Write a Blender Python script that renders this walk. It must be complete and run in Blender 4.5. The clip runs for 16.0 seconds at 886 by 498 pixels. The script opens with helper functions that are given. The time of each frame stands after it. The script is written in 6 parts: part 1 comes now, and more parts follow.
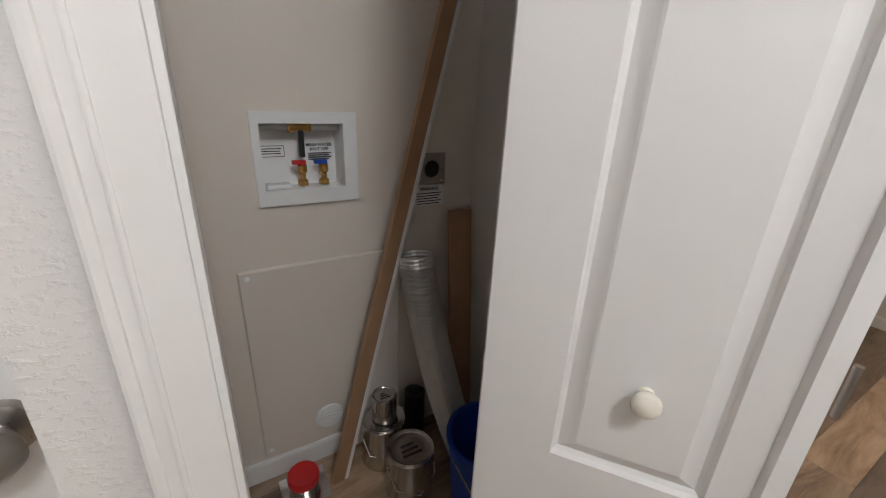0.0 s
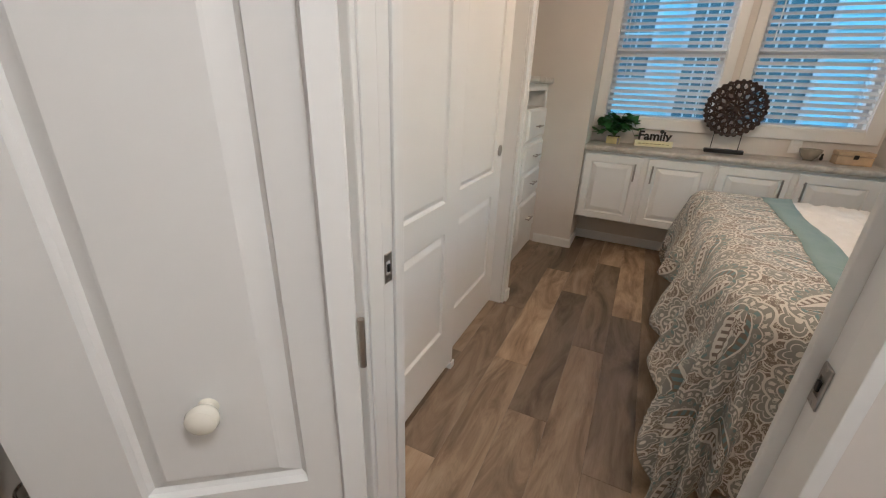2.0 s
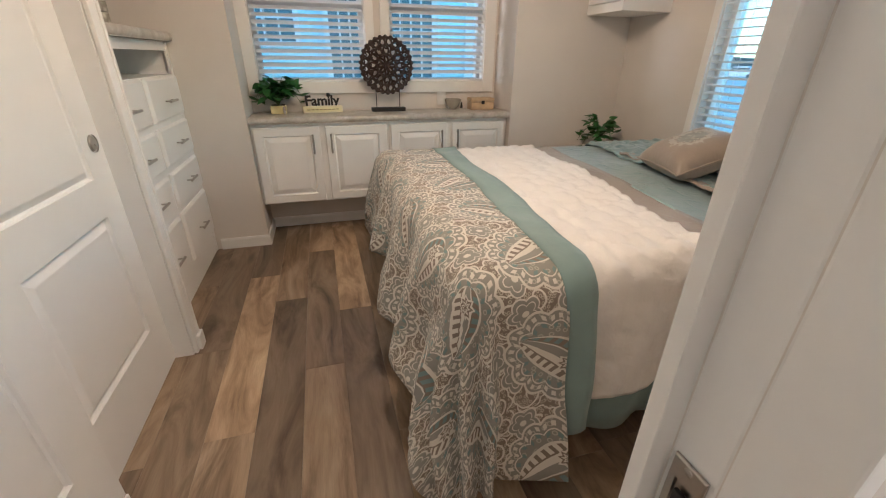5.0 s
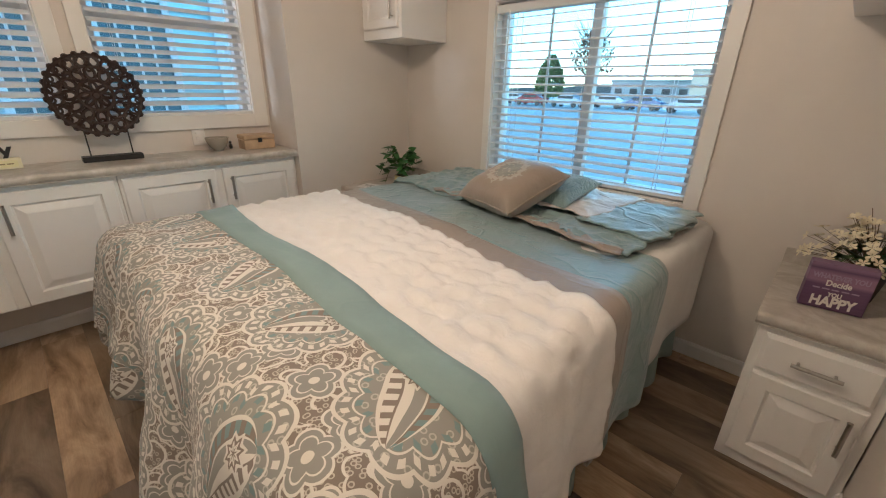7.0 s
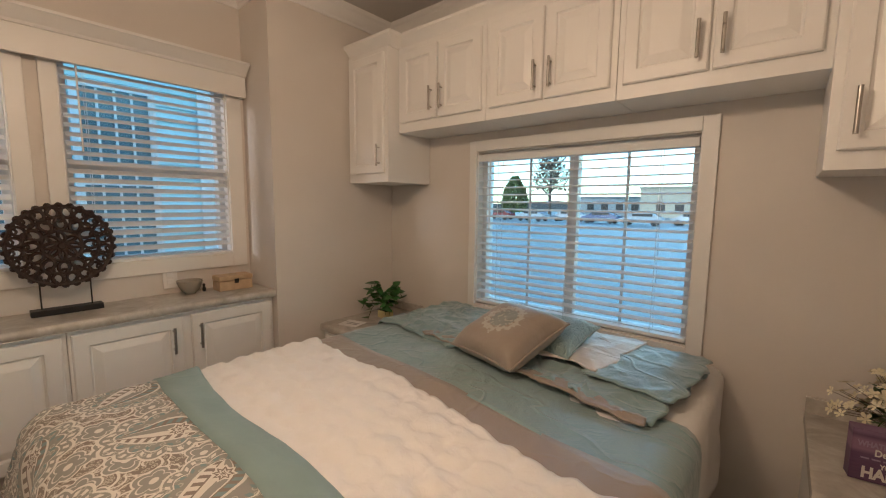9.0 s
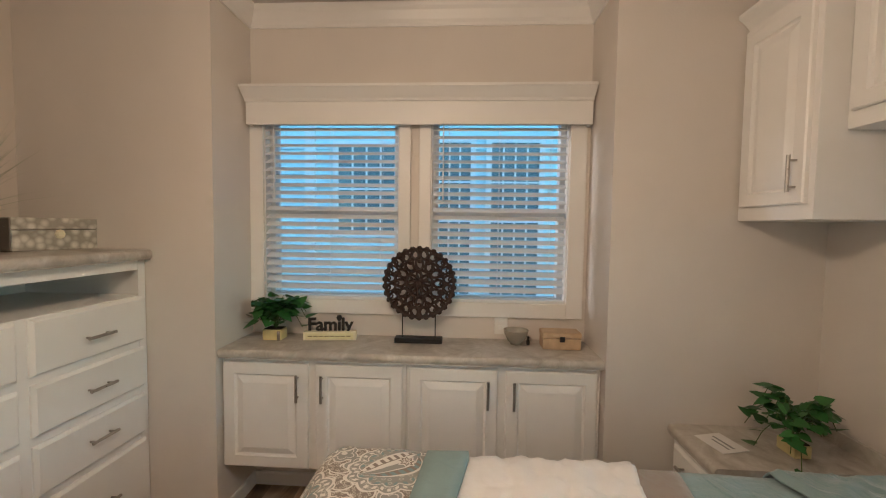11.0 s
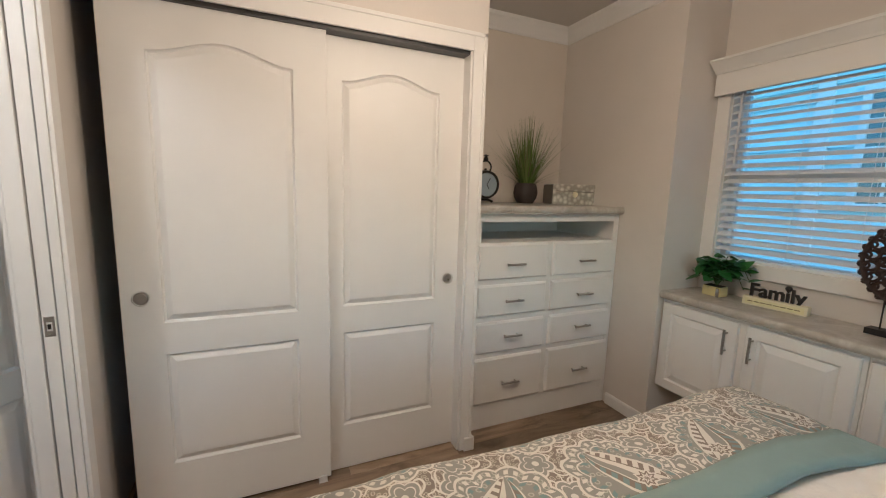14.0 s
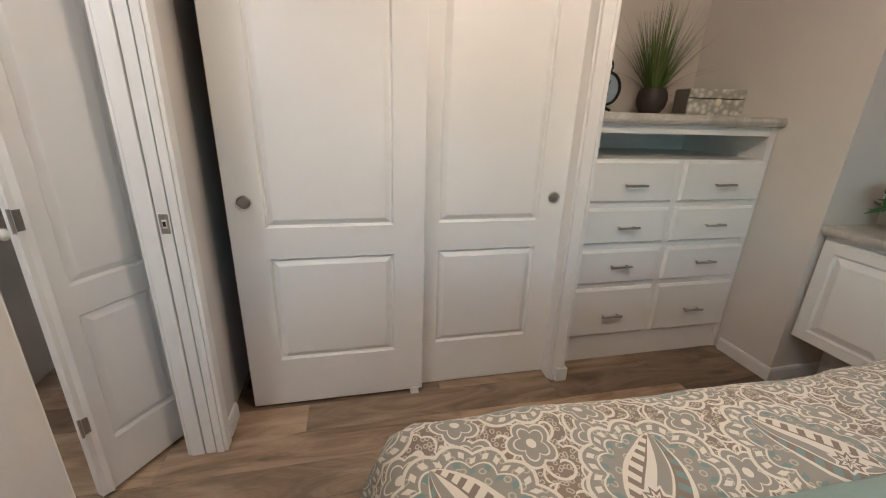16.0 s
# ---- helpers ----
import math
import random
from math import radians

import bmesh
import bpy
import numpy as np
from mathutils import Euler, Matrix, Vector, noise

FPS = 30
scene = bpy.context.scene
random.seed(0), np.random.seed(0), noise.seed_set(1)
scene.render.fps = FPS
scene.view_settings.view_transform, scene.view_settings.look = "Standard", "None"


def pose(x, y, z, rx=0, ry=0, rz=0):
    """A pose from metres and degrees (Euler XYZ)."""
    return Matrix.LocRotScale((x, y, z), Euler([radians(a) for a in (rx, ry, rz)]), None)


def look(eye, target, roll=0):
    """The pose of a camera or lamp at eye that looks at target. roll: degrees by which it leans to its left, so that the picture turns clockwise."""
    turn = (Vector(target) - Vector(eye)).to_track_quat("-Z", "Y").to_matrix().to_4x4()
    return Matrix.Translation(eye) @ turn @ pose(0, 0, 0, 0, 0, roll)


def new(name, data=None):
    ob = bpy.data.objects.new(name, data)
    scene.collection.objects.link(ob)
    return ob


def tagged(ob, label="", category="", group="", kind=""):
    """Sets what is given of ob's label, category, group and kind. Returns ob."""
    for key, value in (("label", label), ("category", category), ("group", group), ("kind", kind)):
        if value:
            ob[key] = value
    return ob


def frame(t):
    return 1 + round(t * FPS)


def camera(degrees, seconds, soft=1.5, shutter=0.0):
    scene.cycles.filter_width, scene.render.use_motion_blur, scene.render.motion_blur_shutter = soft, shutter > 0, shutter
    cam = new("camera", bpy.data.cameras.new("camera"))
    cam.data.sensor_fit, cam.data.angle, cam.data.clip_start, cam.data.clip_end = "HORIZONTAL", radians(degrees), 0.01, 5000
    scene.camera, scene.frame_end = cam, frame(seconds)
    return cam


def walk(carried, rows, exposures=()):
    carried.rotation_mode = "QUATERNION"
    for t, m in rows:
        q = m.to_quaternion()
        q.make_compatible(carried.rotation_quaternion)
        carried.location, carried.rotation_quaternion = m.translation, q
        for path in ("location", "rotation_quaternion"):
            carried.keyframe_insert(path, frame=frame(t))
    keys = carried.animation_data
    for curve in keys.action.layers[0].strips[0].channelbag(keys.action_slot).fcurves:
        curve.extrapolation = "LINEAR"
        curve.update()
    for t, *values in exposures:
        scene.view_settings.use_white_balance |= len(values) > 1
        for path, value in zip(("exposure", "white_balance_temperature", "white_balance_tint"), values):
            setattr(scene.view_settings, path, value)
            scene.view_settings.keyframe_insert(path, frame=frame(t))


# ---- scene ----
cam = camera(95.7, 16.0, 1.1)
PATH = [
    (0, (0.289, 0.021, 1.290), (1.264, 1.612, 0.569), 2.5),
    (0.5, (0.265, -0.019, 1.279), (1.399, 1.437, 0.509), 2.7),
    (1, (0.302, -0.078, 1.279), (1.627, 1.199, 0.496), 3.0),
    (1.5, (0.392, -0.130, 1.295), (1.906, 0.916, 0.512), 2.8),
    (2, (0.533, -0.162, 1.303), (2.196, 0.626, 0.520), 2.0),
    (2.5, (0.697, -0.167, 1.302), (2.461, 0.356, 0.518), 1.1),
    (3, (0.824, -0.178, 1.294), (2.638, 0.107, 0.502), 1.0),
    (3.5, (0.873, -0.196, 1.292), (2.701, -0.116, 0.484), 0.9),
    (3.7, (0.879, -0.201, 1.29), (2.708, -0.197, 0.482), 0.9),
    (5.8, (1.248, -0.255, 1.195), (2.816, -1.114, 0.297), 0.5),
    (6, (1.324, -0.273, 1.201), (2.836, -1.223, 0.301), 0.5),
    (6.5, (1.432, -0.374, 1.2), (2.834, -1.518, 0.346), 0.8),
    (7, (1.492, -0.383, 1.237), (2.775, -1.722, 0.489), 1.1),
    (7.5, (1.535, -0.363, 1.292), (2.721, -1.862, 0.705), 1.1),
    (8, (1.557, -0.326, 1.35), (2.669, -1.939, 0.949), 0.9),
    (8.2, (1.555, -0.316, 1.348), (2.654, -1.957, 1.031), 0.7),
    (10.5, (2.027, -0.878, 1.449), (3.955, -1.397, 1.336), 1.1),
    (11, (2.078, -0.935, 1.456), (4.073, -0.822, 1.352), 0.8),
    (11.5, (2.029, -0.974, 1.48), (3.899, -0.271, 1.401), 0.2),
    (12, (1.926, -0.992, 1.469), (3.562, 0.158, 1.435), -0.3),
    (12.5, (1.825, -1.08, 1.476), (3.21, 0.362, 1.444), 0.3),
    (13, (1.814, -1.238, 1.487), (2.879, 0.452, 1.4), 0.3),
    (13.5, (1.779, -1.26, 1.446), (2.709, 0.502, 1.268), 1.5),
    (14, (1.787, -1.358, 1.411), (2.583, 0.453, 1.121), 1.7),
    (14.5, (1.786, -1.403, 1.376), (2.48, 0.429, 0.972), 1.7),
    (15, (1.781, -1.386, 1.359), (2.413, 0.442, 0.848), 1.8),
    (15.5, (1.772, -1.333, 1.345), (2.323, 0.497, 0.756), 1.7),
    (16, (1.74, -1.15, 1.329), (2.165, 0.688, 0.665), 2.0),
]
walk(cam, [(t, look(eye, target, roll)) for t, eye, target, roll in PATH],
     exposures=[(0, 1.86, 5000, 7), (0.5, 1.96, 5000, 7), (1, 2.0, 5000, 7), (2, 1.72, 5100, 8), (2.5, 1.66, 5100, 8), (3, 1.76, 5100, 8), (6, 2.02, 5350, 10), (7, 1.86, 5300, 9), (8, 1.56, 5650, 10), (10.5, 1.48, 6050, 20), (11, 1.72, 5650, 11), (11.5, 1.78, 5600, 10), (12.5, 1.47, 5500, 8), (14, 1.64, 5200, 8), (16, 1.70, 5050, 8)])

# ---- world, light ----
world = bpy.data.worlds.new("sky")
scene.world = world
world.use_nodes = True
wn = world.node_tree
sky = wn.nodes.new("ShaderNodeTexSky")
sky.sky_type = "NISHITA"
sky.sun_disc = False
sky.sun_elevation = radians(24)
sky.sun_rotation = radians(200)
sky.dust_density, sky.ozone_density = 0.3, 2.0
tint = wn.nodes.new("ShaderNodeMix")
tint.data_type, tint.blend_type = "RGBA", "MULTIPLY"
tint.inputs[0].default_value = 1.0
tint.inputs[7].default_value = (0.70, 1.0, 0.95, 1)      # evening haze
wn.links.new(sky.outputs[0], tint.inputs[6])
wn.links.new(tint.outputs[2], wn.nodes["Background"].inputs[0])
wn.nodes["Background"].inputs[1].default_value = 0.15
sun = new("sun", bpy.data.lights.new("sun", "SUN"))
sun.data.energy, sun.data.angle, sun.data.color = 0.6, radians(12), (1.0, 0.93, 0.84)
sun.matrix_world = look((0, 0, 30), (-9, -28, 25))


def lamp(name, at, watts, colour, radius):
    ob = new(name, bpy.data.lights.new(name, "POINT"))
    ob.data.energy, ob.data.color, ob.data.shadow_soft_size = watts, colour, radius
    ob.location = at
    return ob


WARM = (1.0, 0.70, 0.43)
FAN = (2.42, -0.62)
for k in range(3):
    a = radians(40 + 120 * k)
    lamp("fan_bulb", (FAN[0] + 0.1 * math.cos(a), FAN[1] + 0.1 * math.sin(a), 2.075), 1.85, WARM, 0.05)
# added fill for the hall and laundry, in place of daylight from beyond
lamp("hall_fill_lamp", (0.36, -0.80, 2.40), 10.2, (1.0, 0.86, 0.69), 0.15)

# ---- materials ----


class Mat:
    """A node material under construction."""

    def __init__(self, name, rough=0.5, metal=0.0):
        self.m = bpy.data.materials.new(name)
        self.m.use_nodes = True
        self.t = self.m.node_tree
        self.b = self.t.nodes["Principled BSDF"]
        self.b.inputs["Roughness"].default_value = rough
        self.b.inputs["Metallic"].default_value = metal
        self.co = self.t.nodes.new("ShaderNodeTexCoord")

    def node(self, kind, **values):
        n = self.t.nodes.new(kind)
        for key, value in values.items():
            if key in n.inputs:
                self.put(n.inputs[key], value)
            else:
                setattr(n, key, value)
        return n

    def put(self, socket, value):
        if isinstance(value, bpy.types.NodeSocket):
            self.t.links.new(value, socket)
        else:
            socket.default_value = value

    def space(self, which="Object", scale=(1, 1, 1), turn=(0, 0, 0)):
        n = self.node("ShaderNodeMapping")
        self.t.links.new(self.co.outputs[which], n.inputs[0])
        n.inputs["Scale"].default_value = scale
        n.inputs["Rotation"].default_value = turn
        return n.outputs[0]

    def noise(self, vector, scale, detail=3.0, rough=0.55, warp=0.0):
        n = self.node("ShaderNodeTexNoise")
        self.put(n.inputs["Vector"], vector)
        n.inputs["Scale"].default_value, n.inputs["Detail"].default_value = scale, detail
        n.inputs["Roughness"].default_value, n.inputs["Distortion"].default_value = rough, warp
        return n.outputs["Fac"]

    def ramp(self, fac, stops, mode="LINEAR"):
        n = self.node("ShaderNodeValToRGB")
        self.put(n.inputs[0], fac)
        n.color_ramp.interpolation = mode
        while len(n.color_ramp.elements) < len(stops):
            n.color_ramp.elements.new(0.5)
        for e, (at, colour) in zip(n.color_ramp.elements, stops):
            e.position = at
            e.color = (*colour, 1) if len(colour) == 3 else colour
        return n.outputs[0]

    def mix(self, fac, a, b, blend="MIX"):
        n = self.node("ShaderNodeMix", data_type="RGBA", blend_type=blend)
        for socket, value in ((n.inputs[0], fac), (n.inputs[6], a), (n.inputs[7], b)):
            if isinstance(value, tuple) and len(value) == 3:
                value = (*value, 1)
            self.put(socket, value)
        return n.outputs[2]

    def math(self, op, a, b=0.0, c=0.0):
        n = self.node("ShaderNodeMath", operation=op)
        for socket, value in zip(n.inputs, (a, b, c)):
            self.put(socket, value)
        return n.outputs[0]

    def colour(self, value):
        self.put(self.b.inputs["Base Color"], (*value, 1) if isinstance(value, tuple) else value)
        return self

    def bump(self, height, strength=0.2, distance=0.002):
        n = self.node("ShaderNodeBump", Strength=strength, Distance=distance)
        self.put(n.inputs["Height"], height)
        self.t.links.new(n.outputs[0], self.b.inputs["Normal"])
        return self

    def rough(self, value):
        self.put(self.b.inputs["Roughness"], value)
        return self


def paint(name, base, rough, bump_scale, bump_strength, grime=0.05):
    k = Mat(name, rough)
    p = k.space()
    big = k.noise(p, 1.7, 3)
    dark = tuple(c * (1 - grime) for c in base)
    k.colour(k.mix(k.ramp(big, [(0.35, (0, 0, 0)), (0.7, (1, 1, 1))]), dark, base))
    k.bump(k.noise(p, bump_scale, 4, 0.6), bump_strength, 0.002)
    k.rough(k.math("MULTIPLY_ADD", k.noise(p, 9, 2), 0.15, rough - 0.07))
    return k.m


WALL = paint("warm_white_wall_paint", (0.70, 0.655, 0.608), 0.62, 90, 0.22)
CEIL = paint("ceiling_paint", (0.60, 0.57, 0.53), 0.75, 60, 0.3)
TRIM = paint("white_trim_paint", (0.80, 0.79, 0.77), 0.38, 25, 0.06, 0.03)
CABINET = paint("white_cabinet_paint", (0.83, 0.82, 0.80), 0.36, 30, 0.05, 0.03)


def door_paint():
    k = Mat("white_woodgrain_door_paint", 0.42)
    p = k.space(scale=(1, 1, 0.06))
    grain = k.noise(p, 140, 3, 0.6, 0.4)
    k.colour(k.mix(k.ramp(k.noise(k.space(), 2.2, 3), [(0.35, (0, 0, 0)), (0.7, (1, 1, 1))]), (0.775, 0.765, 0.745), (0.80, 0.79, 0.77)))
    k.bump(grain, 0.12, 0.001)
    return k.m


DOOR = door_paint()


def stucco():
    k = Mat("textured_hall_wall", 0.6)
    p = k.space(scale=(1, 1, 1.9))
    lumps = k.ramp(k.noise(p, 75, 3, 0.6, 0.3), [(0.50, (0, 0, 0)), (0.68, (1, 1, 1))])
    k.colour((0.74, 0.725, 0.70))
    k.bump(lumps, 0.28, 0.0025)
    return k.m


STUCCO = stucco()


def wood_floor():
    k = Mat("brown_wood_plank_vinyl", 0.36)
    info = k.node("ShaderNodeObjectInfo").outputs["Random"]
    shift = k.node("ShaderNodeCombineXYZ", X=k.math("MULTIPLY", info, 37.0), Y=k.math("MULTIPLY", info, 91.0), Z=0.0).outputs[0]
    base = k.node("ShaderNodeVectorMath", operation="ADD")
    k.put(base.inputs[0], k.space(scale=(0.8, 3.4, 1)))
    k.put(base.inputs[1], shift)
    long = k.noise(base.outputs[0], 2.1, 5, 0.62, 1.4)
    fine = k.node("ShaderNodeVectorMath", operation="ADD")
    k.put(fine.inputs[0], k.space(scale=(3, 60, 1)))
    k.put(fine.inputs[1], shift)
    grain = k.noise(fine.outputs[0], 3.0, 4, 0.65, 0.5)
    col = k.ramp(long, [(0.25, (0.070, 0.046, 0.029)), (0.38, (0.190, 0.129, 0.079)), (0.53, (0.325, 0.233, 0.150)), (0.76, (0.47, 0.362, 0.248))])
    tone = k.ramp(info, [(0.0, (0.55, 0.55, 0.57)), (0.5, (1.05, 1.05, 1.05)), (1.0, (1.75, 1.70, 1.62))])
    col = k.mix(1.0, col, tone, "MULTIPLY")
    col = k.mix(k.ramp(grain, [(0.35, (0.16, 0.16, 0.16)), (0.62, (0, 0, 0))]), col, (0.085, 0.058, 0.040))
    knots = k.node("ShaderNodeTexVoronoi", Scale=1.7)
    k.put(knots.inputs["Vector"], base.outputs[0])
    spot = k.ramp(knots.outputs["Distance"], [(0.03, (0.9, 0.9, 0.9)), (0.16, (0, 0, 0))])
    k.colour(k.mix(spot, col, (0.05, 0.031, 0.020)))
    k.bump(grain, 0.12, 0.001)
    k.rough(k.math("MULTIPLY_ADD", grain, 0.18, 0.28))
    return k.m


FLOOR = wood_floor()


def simple(name, base, rough=0.5, metal=0.0, vary=0.15, scale=14, bump=0.1):
    k = Mat(name, rough, metal)
    p = k.space()
    n = k.noise(p, scale, 4)
    k.colour(k.mix(n, tuple(c * (1 - vary) for c in base), tuple(min(1, c * (1 + vary)) for c in base)))
    if bump:
        k.bump(k.noise(p, scale * 6, 3), bump, 0.001)
    k.rough(k.math("MULTIPLY_ADD", n, 0.16, max(0.03, rough - 0.08)))
    return k.m


def laminate():
    k = Mat("grey_marbled_laminate", 0.33)
    p = k.space()
    a = k.noise(p, 4.5, 6, 0.65, 1.8)
    b = k.noise(p, 22, 4, 0.6, 0.8)
    col = k.ramp(a, [(0.25, (0.26, 0.235, 0.20)), (0.45, (0.47, 0.44, 0.395)), (0.6, (0.58, 0.555, 0.51)), (0.8, (0.38, 0.345, 0.30))])
    k.colour(k.mix(k.ramp(b, [(0.4, (0.35, 0.35, 0.35)), (0.65, (0, 0, 0))]), col, (0.33, 0.29, 0.245)))
    return k.m


COUNTER = laminate()
NICKEL = simple("brushed_nickel", (0.42, 0.40, 0.37), 0.30, 1.0, 0.12, 60, 0.05)
STEEL = simple("bright_tinned_steel", (0.62, 0.60, 0.56), 0.20, 1.0, 0.12, 20, 0.05)
ALUMINIUM = simple("aluminium_foil_duct", (0.80, 0.80, 0.79), 0.38, 1.0, 0.1, 40, 0.2)
DARK = simple("dark_gap", (0.012, 0.011, 0.010), 0.8, 0, 0.1, 8, 0)
BRASS = simple("brass_fitting", (0.72, 0.47, 0.16), 0.28, 1.0)
RED = simple("red_plastic", (0.52, 0.015, 0.015), 0.4)
BLUE = simple("blue_plastic", (0.012, 0.05, 0.36), 0.4)
BLACK = simple("black_paint", (0.012, 0.011, 0.011), 0.45)
CREAM = simple("cream_painted_wood", (0.78, 0.72, 0.52), 0.55)
WHITE_PLASTIC = simple("white_plastic", (0.80, 0.80, 0.79), 0.4, 0, 0.03)
BLIND = simple("white_blind_slat", (0.78, 0.80, 0.82), 0.45, 0, 0.03, 6, 0)
VINYL = simple("white_vinyl_window_frame", (0.80, 0.81, 0.82), 0.4, 0, 0.03, 6, 0)


def glass():
    k = Mat("window_glass", 0.0)
    g = k.node("ShaderNodeBsdfGlossy", Roughness=0.0)
    tr = k.node("ShaderNodeBsdfTransparent")
    tr.inputs[0].default_value = (0.93, 0.97, 0.98, 1)
    fr = k.node("ShaderNodeFresnel", IOR=1.5)
    mixer = k.node("ShaderNodeMixShader")
    k.t.links.new(fr.outputs[0], mixer.inputs[0])
    k.t.links.new(tr.outputs[0], mixer.inputs[1])
    k.t.links.new(g.outputs[0], mixer.inputs[2])
    k.t.links.new(mixer.outputs[0], k.t.nodes["Material Output"].inputs[0])
    return k.m


GLASS = glass()

# ---- building helpers ----


def mesh_ob(name, bm, material, smooth=False):
    bmesh.ops.recalc_face_normals(bm, faces=bm.faces[:])
    data = bpy.data.meshes.new(name)
    bm.to_mesh(data)
    bm.free()
    if smooth:
        for p in data.polygons:
            p.use_smooth = True
        data.set_sharp_from_angle(angle=radians(38))
    data.materials.append(material)
    return new(name, data)


def part(name, bm, material, parent, label="", smooth=False):
    ob = mesh_ob(name, bm, material, smooth)
    ob.parent = parent
    if label:
        tagged(ob, label)
    return ob


def structure(name, bm, material, label, category="", smooth=False):
    return tagged(mesh_ob(name, bm, material, smooth), label, category or name.split("_")[0], kind="structure")


def thing(name, at, label, category, group="", turn=0.0):
    ob = new(name)
    ob.empty_display_size = 0.05
    ob.matrix_world = pose(*at, 0, 0, turn)
    return tagged(ob, label, category, group)


def box(bm, x0, x1, y0, y1, z0, z1, bevel=0.0, m=None):
    vs = [bm.verts.new((x, y, z)) for x in (x0, x1) for y in (y0, y1) for z in (z0, z1)]
    fs = [bm.faces.new([vs[i] for i in q]) for q in ((0, 1, 3, 2), (4, 6, 7, 5), (0, 4, 5, 1), (2, 3, 7, 6), (0, 2, 6, 4), (1, 5, 7, 3))]
    if m is not None:
        bmesh.ops.transform(bm, matrix=m, verts=vs)
    if bevel:
        edges = list({e for f in fs for e in f.edges})
        bmesh.ops.bevel(bm, geom=edges, offset=bevel, segments=2, profile=0.6, affect="EDGES")
    return bm


def boxes(*rows, bevel=0.0):
    bm = bmesh.new()
    for r in rows:
        box(bm, *r, bevel=bevel)
    return bm


def lathe(bm, profile, seg=24, m=None):
    """Turns (radius, z) pairs round the z axis."""
    rings = []
    made = []
    for r, z in profile:
        if r < 1e-5:
            v = bm.verts.new((0, 0, z))
            rings.append([v])
            made.append(v)
        else:
            ring = [bm.verts.new((r * math.cos(2 * math.pi * i / seg), r * math.sin(2 * math.pi * i / seg), z)) for i in range(seg)]
            rings.append(ring)
            made += ring
    for a, b in zip(rings, rings[1:]):
        for i in range(seg):
            j = (i + 1) % seg
            if len(a) == 1 and len(b) == 1:
                continue
            if len(a) == 1:
                bm.faces.new((a[0], b[i], b[j]))
            elif len(b) == 1:
                bm.faces.new((a[i], a[j], b[0]))
            else:
                bm.faces.new((a[i], a[j], b[j], b[i]))
    if m is not None:
        bmesh.ops.transform(bm, matrix=m, verts=made)
    return bm


def tube(bm, points, radius, seg=8):
    """A round bar through points; radius may be a list."""
    pts = [Vector(p) for p in points]
    rad = radius if isinstance(radius, (list, tuple)) else [radius] * len(pts)
    rings = []
    side = None
    for i, p in enumerate(pts):
        way = (pts[min(i + 1, len(pts) - 1)] - pts[max(i - 1, 0)]).normalized()
        if side is None:
            side = way.orthogonal().normalized()
        side = (side - way * side.dot(way)).normalized()
        up = way.cross(side)
        rings.append([bm.verts.new(p + rad[i] * (math.cos(2 * math.pi * k / seg) * side + math.sin(2 * math.pi * k / seg) * up)) for k in range(seg)])
    for a, b in zip(rings, rings[1:]):
        for k in range(seg):
            bm.faces.new((a[k], a[(k + 1) % seg], b[(k + 1) % seg], b[k]))
    bm.faces.new(rings[0][::-1])
    bm.faces.new(rings[-1])
    return bm


def sweep(bm, profile, path, closed=False):
    """Runs a profile of (out, up) along a plan path of (x, y, z) with mitred corners; out is to the path's left."""
    pts = [Vector(p) for p in path]
    n = len(pts)
    rings = []
    for i, p in enumerate(pts):
        a = (p - pts[i - 1]).normalized() if (i or closed) else None
        b = (pts[(i + 1) % n] - p).normalized() if (i < n - 1 or closed) else None
        a, b = a or b, b or a
        na, nb = Vector((-a.y, a.x, 0)), Vector((-b.y, b.x, 0))
        mid = (na + nb).normalized()
        mid = mid / max(0.2, mid.dot(na))
        rings.append([bm.verts.new(p + mid * u + Vector((0, 0, v))) for u, v in profile])
    pairs = list(zip(rings, rings[1:])) + ([(rings[-1], rings[0])] if closed else [])
    k = len(profile)
    for a, b in pairs:
        for j in range(k):
            bm.faces.new((a[j], a[(j + 1) % k], b[(j + 1) % k], b[j]))
    if not closed:
        bm.faces.new(rings[0][::-1])
        bm.faces.new(rings[-1])
    return bm


def inset_loop(loop, d):
    n = len(loop)
    out = []
    for i in range(n):
        a, b, c = Vector(loop[i - 1]), Vector(loop[i]), Vector(loop[(i + 1) % n])
        e1, e2 = (b - a).normalized(), (c - b).normalized()
        n1, n2 = Vector((-e1.y, e1.x)), Vector((-e2.y, e2.x))
        mid = (n1 + n2).normalized()
        mid /= max(0.3, mid.dot(n1))
        out.append(tuple(b + mid * d))
    return out


def rect(x0, x1, z0, z1):
    return [(x0, z0), (x1, z0), (x1, z1), (x0, z1)]


def arched(x0, x1, z0, z1, rise, seg=14):
    """A panel outline whose top rises in a soft ogee to a peak in the middle."""
    top = [(x1 + (x0 - x1) * k / seg, z1 - rise + rise * 0.5 * (1 - math.cos(2 * math.pi * k / seg))) for k in range(seg + 1)]
    return [(x0, z0), (x1, z0)] + top


RAISED = ((0.0, 0.0), (0.004, 0.008), (0.010, 0.0115), (0.040, 0.001), (0.044, 0.0))


SHALLOW = ((0.0, 0.0), (0.003, 0.009), (0.009, 0.0135), (0.030, 0.0015), (0.034, 0.0))


